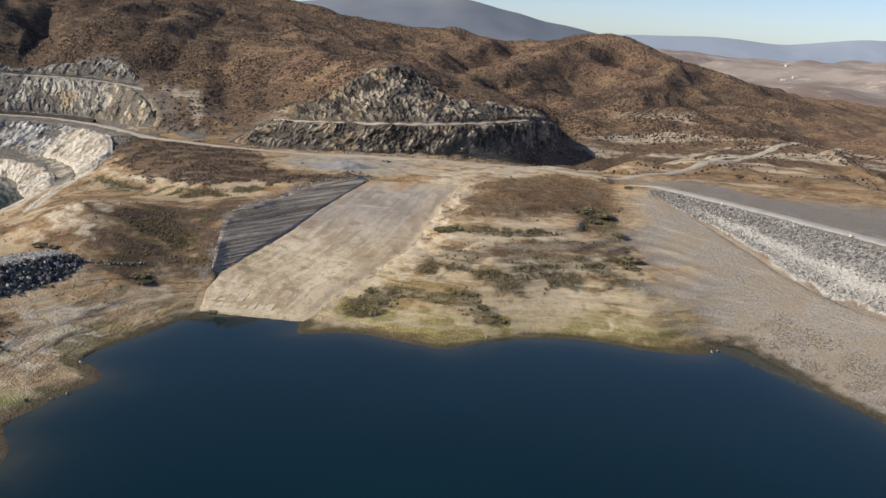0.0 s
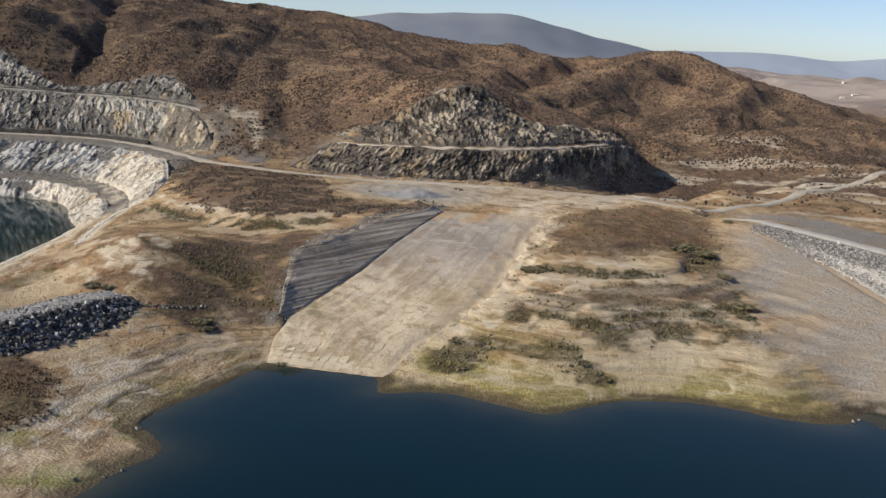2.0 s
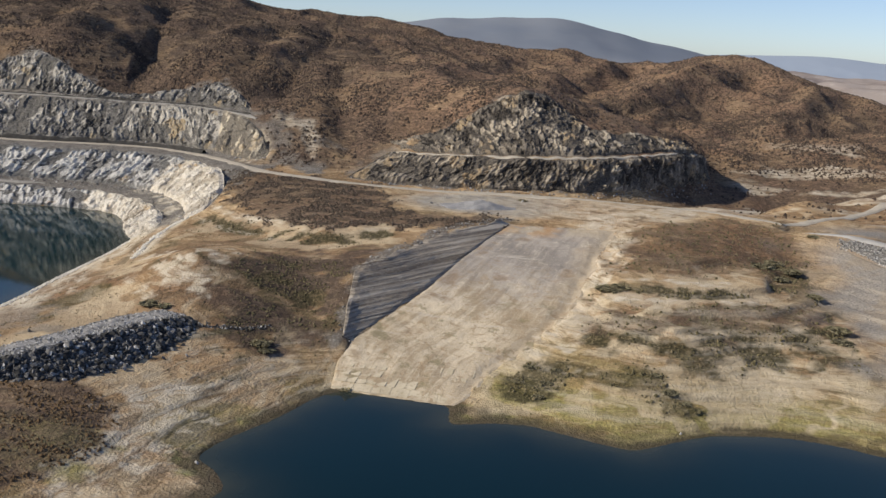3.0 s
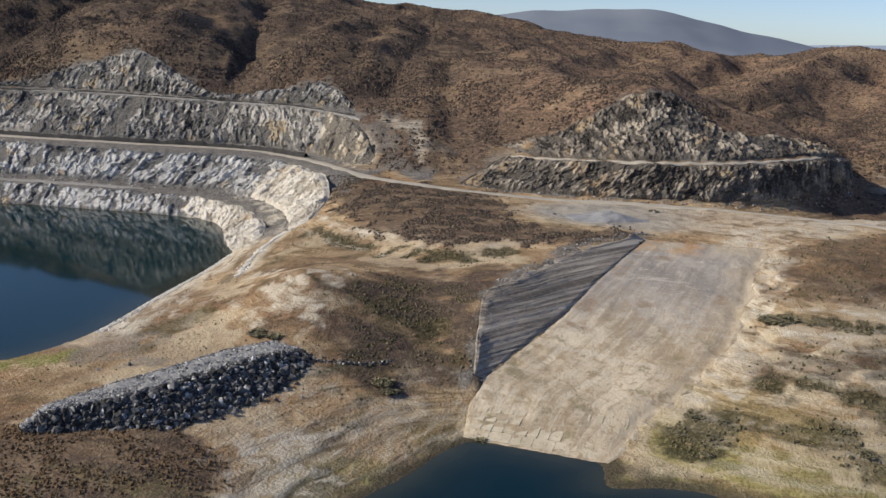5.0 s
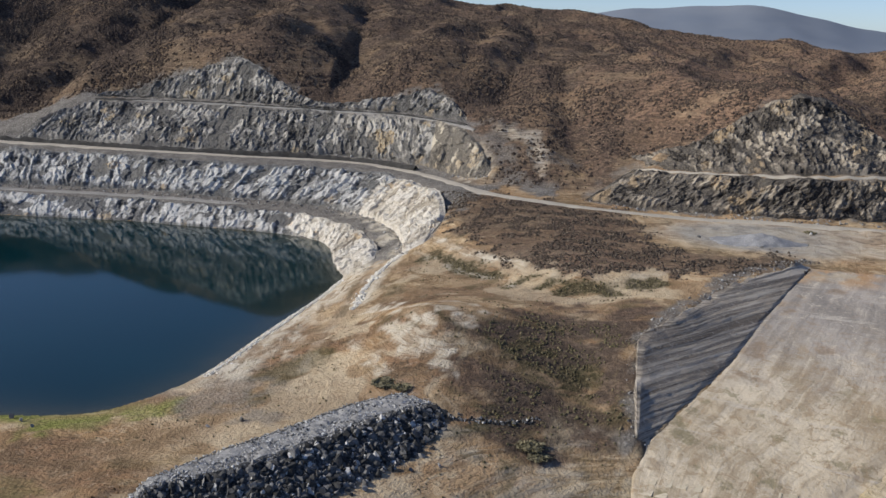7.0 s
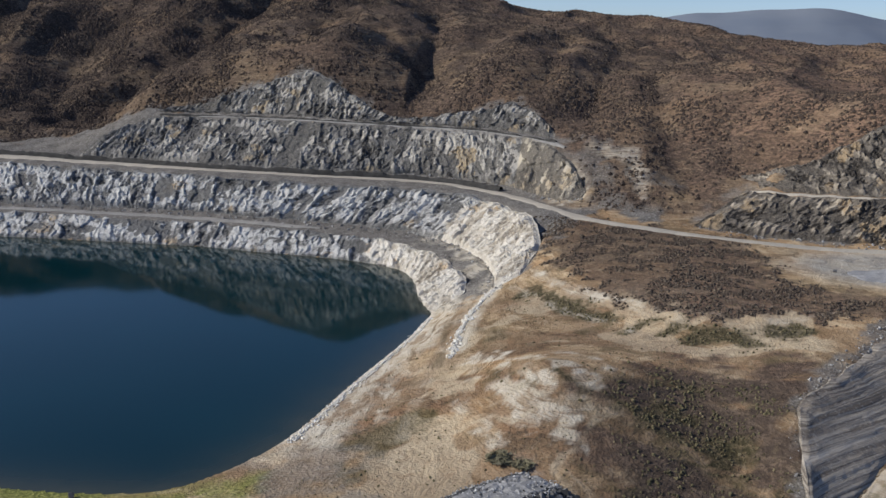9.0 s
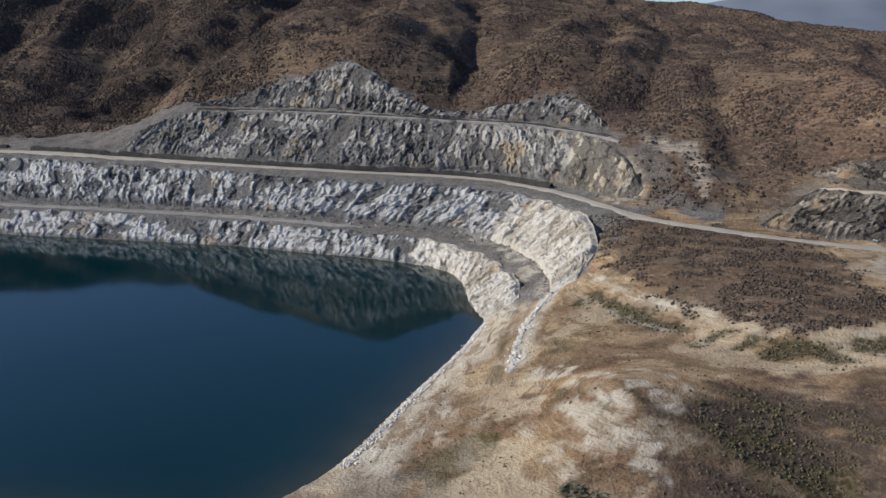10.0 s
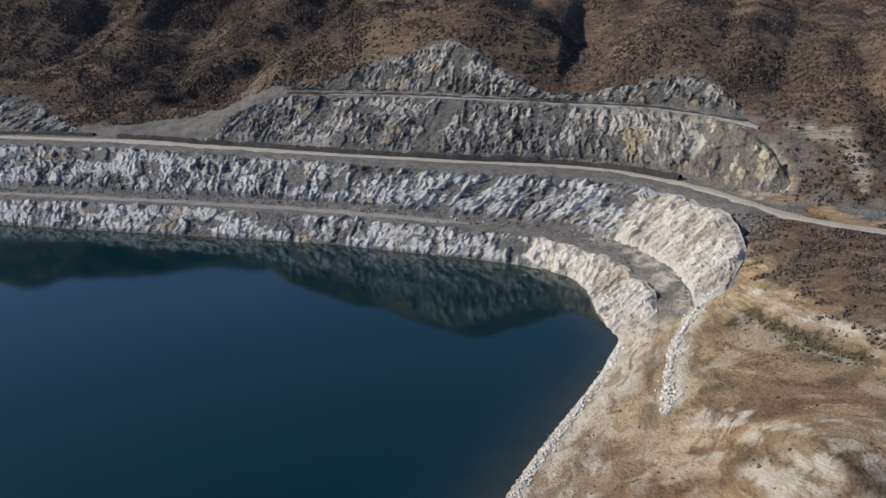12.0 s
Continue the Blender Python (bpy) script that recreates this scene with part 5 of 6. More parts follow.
# ==== loose stone ====
def stone_shape(rng, squash=0.8):
    """A rough block: the hull of scattered points."""
    bm = bmesh.new()
    for _ in range(11):
        d = Vector(rng.normal(size=3)).normalized()
        bm.verts.new((d.x * rng.uniform(0.8, 1.1) * 0.5, d.y * rng.uniform(0.7, 1.0) * 0.5, d.z * squash * 0.5))
    bmesh.ops.convex_hull(bm, input=bm.verts)
    bmesh.ops.delete(bm, geom=[v for v in bm.verts if not v.link_faces], context="VERTS")
    bmesh.ops.triangulate(bm, faces=bm.faces)
    bm.verts.index_update()
    v = np.array([tuple(q.co) for q in bm.verts])
    f = np.array([[q.index for q in face.verts] for face in bm.faces])
    bm.free()
    return v, f


def turned(v, rng, n):
    """n copies of points, each turned at random about all axes."""
    q = rng.normal(size=(n, 4))
    q /= np.linalg.norm(q, axis=1)[:, None]
    w, x, y, z = q.T
    m = np.stack([1 - 2 * (y * y + z * z), 2 * (x * y - w * z), 2 * (x * z + w * y), 2 * (x * y + w * z), 1 - 2 * (x * x + z * z), 2 * (y * z - w * x),
                  2 * (x * z - w * y), 2 * (y * z + w * x), 1 - 2 * (x * x + y * y)], -1).reshape(-1, 3, 3)
    return np.einsum("nij,vj->nvi", m, v)


def heap(name, places, sizes, shapes, material, rng, parent=None, tilt=True):
    """Many stones joined in one mesh."""
    verts, faces, base = [], [], 0
    kind = rng.integers(0, len(shapes), len(places))
    for k, (v, f) in enumerate(shapes):
        mine = np.where(kind == k)[0]
        if not len(mine):
            continue
        w = turned(v, rng, len(mine)) if tilt else np.repeat(v[None], len(mine), 0)
        if not tilt:
            a = rng.uniform(0, 6.28, len(mine))
            c, q = np.cos(a)[:, None], np.sin(a)[:, None]
            w = np.stack([w[..., 0] * c - w[..., 1] * q, w[..., 0] * q + w[..., 1] * c, w[..., 2]], -1)
        w = w * np.asarray(sizes)[mine][:, None, None] + np.asarray(places)[mine][:, None, :]
        verts.append(w.reshape(-1, 3))
        faces.append((f[None] + base + np.arange(len(mine))[:, None, None] * len(v)).reshape(-1, 3))
        base += len(mine) * len(v)
    return mesh_from(name, np.concatenate(verts), np.concatenate(faces), material, parent)


def stone_material(name, dark, light, pale):
    m = Nodes(name)
    isle = m.t.nodes.new("ShaderNodeNewGeometry").outputs["Random Per Island"]
    info = m.t.nodes.new("ShaderNodeObjectInfo").outputs["Random"]
    pick = m.math("FRACT", m.math("ADD", isle, info), 0.0)
    colour = m.mix(m.ramp(pick, 0.1, 0.85), dark, light)
    colour = m.mix(m.ramp(pick, 0.88, 0.95), colour, pale)
    colour = m.mix(m.ramp(m.noise(2.0, 4), 0.4, 0.7, 0, 0.5), colour, dark)
    return m.done(colour, 0.85, m.noise(5.0, 4), 0.5, 0.1, 0.25)


# dark grey blocks, taken darker for the face's shade, a few pale as lit
MAT_BOULDER = stone_material("shade_dark_pile_rock", (0.035, 0.035, 0.035), (0.21, 0.205, 0.198), (0.58, 0.57, 0.55))
# finer pale top stones, raised further against their own shadowing
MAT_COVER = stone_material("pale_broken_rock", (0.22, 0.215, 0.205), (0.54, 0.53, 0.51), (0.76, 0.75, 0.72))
MAT_RUBBLE = stone_material("rubble", (0.15, 0.145, 0.14), (0.36, 0.35, 0.335), (0.56, 0.545, 0.52))
RNG = np.random.default_rng(7)
STONES = [stone_shape(RNG) for _ in range(6)]


def rock_pile():
    """A long heap of blasted rock, level on top, steep towards the reservoir."""
    top = tagged(new("rock_pile"), "long heap of dark grey blasted boulders on bare earth", "rock pile")
    top.location = (-121, 236, 8)
    crest = curved([(-139, 210, 11.6), (-135, 215, 12.0), (-127, 226, 12.2), (-121, 237, 12.3), (-115, 250, 12.3), (-109, 260, 11.6), (-105, 265, 10.2)], 1.0)
    t = np.gradient(crest[:, :2], axis=0)
    t /= np.linalg.norm(t, axis=1)[:, None]
    n = np.stack([t[:, 1], -t[:, 0]], 1)
    w = np.linspace(-10, 15, 38)
    ends = smooth(0, 5, np.arange(len(crest))) * smooth(0, 4, len(crest) - 1 - np.arange(len(crest)))
    taper = (0.25 + 0.75 * smooth(0, 22, np.arange(len(crest)))) * (0.6 + 0.4 * ends)

    def height(k, off):
        right, left = np.clip(off - 3.2, 0, None), np.clip(-off - 4.6, 0, None)
        return crest[k, 2] + 0.3 - 0.52 * right - 0.75 * left

    xy = crest[None, :, :2] + n[None] * w[:, None, None] * taper[None, :, None]
    z = np.stack([height(np.arange(len(crest)), o) for o in w]) + 0.25 * fbm(xy[..., 0] / 1.5, xy[..., 1] / 1.5)
    z -= (1 - ends)[None] * 2.0
    place = np.array(top.location)
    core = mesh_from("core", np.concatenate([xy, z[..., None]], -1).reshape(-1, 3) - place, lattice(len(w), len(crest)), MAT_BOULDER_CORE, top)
    tagged(core, "packed grey rock fill, darkened as shade between boulders")
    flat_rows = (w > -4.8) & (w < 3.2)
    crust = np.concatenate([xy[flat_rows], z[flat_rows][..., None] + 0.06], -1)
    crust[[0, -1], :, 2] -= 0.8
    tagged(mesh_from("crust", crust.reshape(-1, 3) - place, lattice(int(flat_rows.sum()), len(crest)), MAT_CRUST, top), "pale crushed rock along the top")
    ground_z = lambda q: height_at(q[:, 0], q[:, 1])
    spots, size = [], []
    for _ in range(7000):
        k = RNG.integers(1, len(crest) - 1)
        face = RNG.random() < 0.5
        off = RNG.uniform(3.4, 13.5) if face else RNG.uniform(-7.0, 3.4)
        q = crest[k, :2] + n[k] * off * taper[k] + RNG.normal(0, 0.3, 2)
        zz = height(k, off) - (1 - ends[k]) * 2.0
        big = RNG.random() ** 3
        size.append((0.7 + 1.6 * big) if face else (0.4 + 0.35 * big))
        spots.append((q[0], q[1], zz))
    spots, size = np.array(spots), np.array(size)
    ok = spots[:, 2] > ground_z(spots[:, :2]) - 0.3
    spots, size = spots[ok], size[ok]
    order = np.argsort(-size)
    big, rest = order[:300], order[300:]
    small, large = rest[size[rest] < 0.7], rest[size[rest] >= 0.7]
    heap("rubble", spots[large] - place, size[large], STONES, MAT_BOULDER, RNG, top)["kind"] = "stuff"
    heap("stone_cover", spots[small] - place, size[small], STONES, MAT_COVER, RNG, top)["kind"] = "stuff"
    meshes = []
    for v, f in STONES:
        ob = mesh_from("boulder", v, f, MAT_BOULDER)
        meshes.append(ob.data)
        bpy.data.objects.remove(ob)
    for i in big:
        ob = new("boulder", meshes[RNG.integers(0, len(meshes))])
        ob.parent = top
        ob.location = Vector(spots[i] - place)
        ob.rotation_euler = RNG.uniform(0, 6.28, 3)
        ob.scale = [size[i] * s for s in RNG.uniform(0.85, 1.2, 3)]
    return top


# core near black, standing for the shadow gaps between boulders
MAT_BOULDER_CORE = plain_material("shade_dark_rock_fill", (0.05, 0.05, 0.05), (0.10, 0.099, 0.096), 0.6, 0.9, 0.8, (0.2, 0.195, 0.19))
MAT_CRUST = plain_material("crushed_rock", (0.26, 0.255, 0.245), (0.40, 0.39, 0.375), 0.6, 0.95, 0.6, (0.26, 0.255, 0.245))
rock_pile()


def dam_stones():
    n = 14000
    i, j = RNG.integers(1, 49, n), RNG.integers(0, DAM_GRID.shape[1], n)
    p = DAM_GRID[i, j] + np.c_[RNG.normal(0, 0.5, (n, 2)), np.full(n, -0.05)]
    size = RNG.uniform(0.3, 0.85, n)
    light = (RNG.random(n) < np.exp(-(((i - 33) / 6.5) ** 2)) * smooth(0.08, 0.26, j / 150)) | (np.abs(i - 48) < 1.5)
    tagged(heap("riprap", p[~light], size[~light], STONES, MAT_RUBBLE, RNG), "loose grey riprap stones on the dam face", "riprap", kind="stuff")
    tagged(heap("pale_riprap", p[light], 0.85 * size[light], STONES, MAT_PALESTONE, RNG), "band of whitish stones along the dam face", "riprap", kind="stuff")


MAT_PALESTONE = stone_material("whitish_stone", (0.46, 0.44, 0.41), (0.66, 0.64, 0.60), (0.78, 0.76, 0.72))
dam_stones()


def shore_stones():
    """Coarse stone along the foot of the dam, at the water."""
    rng = np.random.default_rng(31)
    p = resampled([(86, 252), (95, 228), (103, 206), (118, 175)], 7000)
    off = 11 * rng.random(7000) ** 1.3
    q = p + np.c_[off, 0.45 * off] + rng.normal(0, 0.5, (7000, 2))
    ok = rng.random(7000) < smooth(-0.5, 0.2, fbm(q[:, 0] / 5, q[:, 1] / 5))
    q = q[ok]
    return tagged(heap("shore_riprap", np.c_[q, height_at(q[:, 0], q[:, 1]) + 0.05], rng.uniform(0.2, 0.65, len(q)), STONES, MAT_SHORESTONE, rng), "coarse beige grey stones along the foot of the dam", "riprap", kind="stuff")


MAT_SHORESTONE = stone_material("beige_stone", (0.15, 0.13, 0.11), (0.30, 0.268, 0.232), (0.44, 0.40, 0.35))
shore_stones()


def foot_rubble():
    """Fallen blocks along the quarry benches and the foot of the cutting."""
    places = []
    for line, wide, count in ((MID_FOOT, 3.5, 700), (KNOB_FOOT, 3.0, 350), (UPPER_FOOT, 2.0, 300), (BENCH_EDGE, 2.0, 300)):
        p = resampled(line, count)
        q = p[:, :2] + RNG.normal(0, wide * 0.5, (count, 2)) + np.array((0.3, -0.9)) * wide * 0.6
        places.append(np.c_[q, height_at(q[:, 0], q[:, 1]) + 0.15])
    p = np.concatenate(places)
    return tagged(heap("fallen_rock", p, 0.4 + 1.1 * RNG.random(len(p)) ** 3, STONES, MAT_RUBBLE, RNG), "fallen grey blocks scattered along the quarry benches", "rocks", kind="stuff")


foot_rubble()


def rim_rubble():
    """Loose stones along the broken rim of the shale."""
    p = resampled(SHALE_RIM, 420)
    q = p[:, :2] + RNG.normal(0, 1.3, (420, 2))
    return tagged(heap("rim_rubble", np.c_[q, height_at(q[:, 0], q[:, 1]) + 0.1], 0.3 + 0.7 * RNG.random(420) ** 3, STONES, MAT_RUBBLE, RNG), "loose grey stones along the rim of the shale wall", "rocks", kind="stuff")


rim_rubble()


def spoil_ridge():
    """A thin white ridge of broken rock beside the track on the neck."""
    p = resampled([(-147, 381), (-148, 361), (-148, 348), (-146, 330), (-142, 312)], 900)
    q = p[:, :2] + RNG.normal(0, 0.42, (900, 2)) * (1 + 0.8 * fbm(p[:, 0] * 0 + 3, p[:, 1] / 4))[:, None]
    return tagged(heap("spoil_ridge", np.c_[q, height_at(q[:, 0], q[:, 1]) + 0.08], 0.4 + 0.7 * RNG.random(900) ** 2, STONES, MAT_SPOIL, RNG), "thin white ridge of broken rock along the track", "rocks", kind="stuff")


def bank_edge():
    """White broken rock along the water's edge of the neck."""
    rng = np.random.default_rng(44)
    p = resampled([(-162, 352), (-160.5, 336), (-160, 313), (-160, 298), (-159, 281), (-159, 268)], 1300)
    q = p + np.c_[rng.normal(0.5, 0.55, 1300), rng.normal(0, 0.5, 1300)]
    z = np.maximum(height_at(q[:, 0], q[:, 1]), PIT_Z - 0.2)
    return tagged(heap("bank_edge_rock", np.c_[q, z + 0.05], 0.3 + 0.6 * rng.random(1300) ** 2, STONES, MAT_SPOIL, rng), "white broken rock along the edge of the pit water", "rocks", kind="stuff")


MAT_SPOIL = stone_material("white_broken_rock", (0.62, 0.59, 0.52), (0.78, 0.75, 0.68), (0.85, 0.83, 0.78))
spoil_ridge()
bank_edge()


def ledge_rock():
    """A low broken outcrop beside the pile."""
    p = resampled([(-104, 258), (-97, 260), (-91, 262), (-86, 266)], 90)
    q = p + RNG.normal(0, 0.45, p.shape)
    z = height_at(q[:, 0], q[:, 1])
    return tagged(heap("outcrop", np.c_[q, z + 0.1], RNG.uniform(0.4, 1.1, 90), STONES, MAT_BOULDER, RNG), "low dark rock outcrop on the bank", "rocks", kind="stuff")


ledge_rock()


# ==== scrub ====
def tuft_shape(rng):
    """A ragged low bush: an uneven dome."""
    v, f = [(0, 0, 0.62)], []
    for ring, (h, r) in enumerate(((0.45, 0.36), (0.0, 0.5))):
        for k in range(6):
            a = (k + 0.5 * ring) * math.tau / 6
            q = r * rng.uniform(0.6, 1.25)
            v.append((q * math.cos(a), q * math.sin(a), h * rng.uniform(0.6, 1.2) - 0.1 * ring))
    for k in range(6):
        a, b = 1 + k, 1 + (k + 1) % 6
        f += [(0, a, b), (a, 7 + k, b), (b, 7 + k, 7 + (k + 1) % 6)]
    return np.array(v), np.array(f)


TUFTS = [tuft_shape(RNG) for _ in range(6)]


def far_tuft(rng):
    v = [(0.1, 0, 0.36)] + [(0.5 * rng.uniform(0.7, 1.3) * math.cos(a), 0.5 * rng.uniform(0.7, 1.3) * math.sin(a), -0.1) for a in np.linspace(0, math.tau, 6)[:-1]]
    return np.array(v), np.array([(0, 1 + k, 1 + (k + 1) % 5) for k in range(5)])


FAR_TUFTS = [far_tuft(RNG) for _ in range(6)]


def leaf_material(name, a, b, c):
    m = Nodes(name)
    isle = m.t.nodes.new("ShaderNodeNewGeometry").outputs["Random Per Island"]
    colour = m.mix(m.ramp(isle, 0.0, 0.7), a, b)
    colour = m.mix(m.ramp(isle, 0.8, 1.0), colour, c)
    colour = m.mix(m.ramp(m.noise(3.0, 3), 0.4, 0.6, 0, 0.4), colour, a)
    return m.done(colour, 0.95, m.noise(5.0, 4), 0.8, 0.3, 0.05)


MAT_SCRUB = leaf_material("dry_scrub", (0.058, 0.045, 0.038), (0.098, 0.075, 0.060), (0.20, 0.150, 0.105))
MAT_BROWNBRUSH = leaf_material("brown_brush", (0.12, 0.08, 0.046), (0.185, 0.122, 0.068), (0.26, 0.18, 0.10))
MAT_GREYBRUSH = leaf_material("grey_scrub", (0.082, 0.066, 0.053), (0.13, 0.103, 0.08), (0.23, 0.185, 0.135))
MAT_LEAF = leaf_material("shrub_leaves", (0.17, 0.155, 0.10), (0.24, 0.215, 0.135), (0.30, 0.26, 0.17))
MAT_BRUSH = leaf_material("green_brush", (0.11, 0.097, 0.056), (0.165, 0.142, 0.082), (0.24, 0.195, 0.12))


def scatter(name, count, area, keep, low, high, material, label, seed, shapes=None):
    """Bushes over a stretch of land where keep(x, y, z) says they grow."""
    rng = np.random.default_rng(seed)
    (x0, x1), (y0, y1) = area
    x, y = rng.uniform(x0, x1, count), rng.uniform(y0, y1, count)
    z = height_at(x, y)
    ok = keep(x, y, z) > rng.random(count)
    x, y, z = x[ok], y[ok], z[ok]
    size = rng.uniform(low, high, len(x)) * (0.7 + 0.6 * rng.random(len(x)) ** 2)
    return tagged(heap(name, np.stack([x, y, z - 0.05], -1), size, shapes or TUFTS, material, rng, tilt=False), label, "scrub", kind="stuff")


def hill_keep(x, y, z):
    a = np.degrees(np.arctan2(x + 50, y - 70))
    bare = [(p[0], p[1]) for p in KNOB_FOOT] + [(p[0], p[1]) for p in reversed(KNOB_TOP)]
    pit = [(p[0], p[1]) for p in PIT_FAR] + [(-150, 368), (-140, 400), (-140, 432), (-140, 446), (-150, 470)] + [(p[0], p[1]) for p in reversed(CROWN_TOP)] + [(-400, 470), (-440, 440)]
    clear = ~(inside(x, y, bare) | inside(x, y, pit))
    return clear * (np.abs(a + 5) < 52) * smooth(26, 31, z) * (0.12 + 0.88 * smooth(-0.3, 0.4, fbm(x / 12, y / 12) + 0.6 * fbm(x / 45, y / 45)))


scatter("hill_scrub", 230000, ((-560, 260), (425, 760)), hill_keep, 0.8, 2.1, MAT_SCRUB, "dense dry brown scrub over the hillsides", 11, FAR_TUFTS)
scatter("west_scrub", 50000, ((-600, -300), (455, 720)), hill_keep, 0.9, 2.2, MAT_SCRUB, "dense dark scrub on the western hillside", 21, FAR_TUFTS)
scatter("far_scrub", 40000, ((-420, 298), (700, 1050)), lambda x, y, z: smooth(28, 36, z), 1.2, 2.6, MAT_SCRUB, "dry scrub on the farther hills", 12, FAR_TUFTS)


def mound_keep(x, y, z):
    return area(x, y, MOUND_SCRUB, 2, 5) * (line_distance(x, y, ROAD) > 4) * smooth(-0.5, 0.3, fbm(x / 6 + 3, y / 4))


scatter("mound_scrub", 30000, ((-152, -25), (332, 425)), mound_keep, 0.35, 0.9, MAT_GREYBRUSH, "low dark scrub over the mound beside the quarry", 13)


def slope_keep(x, y, z):
    grown = np.maximum.reduce([0.8 * area(x, y, DARK_SLOPE, 6, 6, 6) * smooth(-0.25, 0.3, fbm(x / 9, y / 5)), 0.5 * area(x, y, LOWER_BRUSH, 4, 6, 5), 0.9 * band(x, y, BRUSH_LEDGE, 1.4), 0.8 * band(x, y, TRENCH, 4.0)])
    return grown * (line_distance(x, y, CHANNEL_L) > 4) * (z > 1)


scatter("slope_brush", 16000, ((-140, -62), (245, 358)), slope_keep, 0.25, 0.75, MAT_BRUSH, "olive brush on the bank beside the spillway", 14)


def knoll_keep(x, y, z):
    grown = np.maximum.reduce([band(x, y, GREEN_LEDGE, 2.4), 0.7 * band(x, y, OLIVE_BELT, 7.0), 0.5 * band(x, y, LOWER_BELT, 5.0), 0.9 * area(x, y, BRUSH_CORNER), 0.8 * area(x, y, BRUSH_SHELF),
                               0.7 * area(x, y, BRUSH_EAST), 0.9 * band(x, y, EAST_LINE, 2.5), 0.3 * area(x, y, RUST_BELT), 0.35 * area(x, y, KNOLL_CROWN, 3, 7)])
    return grown * smooth(-0.6, 0.2, fbm(x / 4, y / 4)) * (line_distance(x, y, CHANNEL_R) > 3)


scatter("knoll_brush", 26000, ((-30, 78), (240, 392)), knoll_keep, 0.3, 0.85, MAT_BRUSH, "olive and grey brush in belts on the terraced knoll", 15)
scatter("flat_brush", 5000, ((40, 260), (400, 540)), lambda x, y, z: 0.5 * smooth(0.0, 0.5, fbm(x / 20, y / 9)), 0.6, 1.6, MAT_SCRUB, "sparse dry brush on the flats beyond the dam", 16)
scatter("strip_brush", 9000, ((-160, -95), (180, 225)), lambda x, y, z: (z > 1.5) * np.maximum(area(x, y, DARK_BRUSH), area(x, y, PILE_BRUSH)) * smooth(-0.6, 0.2, fbm(x / 5, y / 5)), 0.25, 0.7, MAT_BROWNBRUSH,
        "dry brown brush on the low neck of land", 17)


scatter("channel_weeds", 500, ((-40, 0), (262, 312)), lambda x, y, z: 1.0 * (line_distance(x, y, [(-36, 298), (-31, 285), (-25, 271)]) < 1.2 + 0.8 * fbm(x / 4, y / 4)), 0.4, 0.8, MAT_GREYBRUSH,
        "line of dry weeds down the spillway floor", 18)


scatter("bank_scrub", 3000, ((-160, -66), (232, 350)), lambda x, y, z: smooth(0.0, 0.45, fbm(x / 11 + 2, y / 7)) * (line_distance(x, y, CHANNEL_L) > 18) * (line_distance(x, y, PIT_NEAR) > 5) * (z > 1.5) * ~inside(x, y, PIT),
        0.2, 0.55, MAT_BRUSH, "sparse low weeds on the bare earth bank", 19)


# ==== single bushes ====
def shrub_shape(rng, name, material):
    """A leafy shrub: forked stems under many small leaf clumps."""
    v, f, base = [], [], 0
    for _ in range(170):
        d = Vector(rng.normal(size=3))
        d = Vector((d.x, d.y, abs(d.z) * 0.75)).normalized() * rng.uniform(0.45, 1.0)
        k = rng.uniform(0.11, 0.22)
        for a in range(3):
            e = np.array(rng.normal(size=(3, 3))) * k + np.array((d.x, d.y, d.z * 0.8 + 0.12))
            v += list(e)
            f.append((base, base + 1, base + 2))
            base += 3
    return np.array(v), np.array(f)


def shrubs():
    rng = np.random.default_rng(5)
    kinds = []
    for k in range(3):
        top = new("shrub")
        v, f = shrub_shape(rng, "crown", MAT_LEAF)
        mesh_from("crown", v, f, MAT_LEAF, top)
        bm = bmesh.new()
        for a in range(4):
            c = bmesh.ops.create_cone(bm, segments=5, radius1=0.05, radius2=0.02, depth=0.8, cap_ends=True)
            turn = Matrix.Rotation(rng.uniform(0, 6.28), 4, "Z") @ Matrix.Rotation(0.45, 4, "X") @ Matrix.Translation((0, 0, 0.35))
            bmesh.ops.transform(bm, matrix=turn, verts=c["verts"])
        part("stem", bm, MAT_BERM, top)
        tagged(top, "rounded olive green shrub on the dry bank", "shrub", "shrubs on the banks")
        kinds.append(top)
    spots = [(-20, 264, 1.5), (-16, 258, 1.3), (-23, 258, 1.2), (-18, 252, 1.2), (-14, 263, 1.1), (0, 305, 2.6), (4, 306, 2.2), (50, 340, 2.8), (54, 345, 2.4), (58, 338, 2.4), (53, 331, 2.0),
             (60, 318, 2.0), (61, 296, 2.4), (60, 289, 2.0), (12, 255, 1.5), (15, 252, 1.3), (9, 261, 1.1), (72, 368, 1.6), (-86, 258, 2.2), (-84, 256, 1.6), (-117, 266, 2.0), (-113, 265, 1.6),
             (-63, 251, 1.6), (128, 412, 1.8), (-27, 407, 1.5)]
    for i, (x, y, s) in enumerate(spots):
        z = float(height_at(np.array([x]), np.array([y]))[0])
        m = pose(x, y, z - 0.1, 0, 0, 57 * i)
        if i < 3:
            kinds[i].matrix_basis = m
            ob = kinds[i]
        else:
            ob = copy_thing(kinds[i % 3], m)
        ob.scale = (s * 1.45, s * 1.2, s * 0.42)


shrubs()


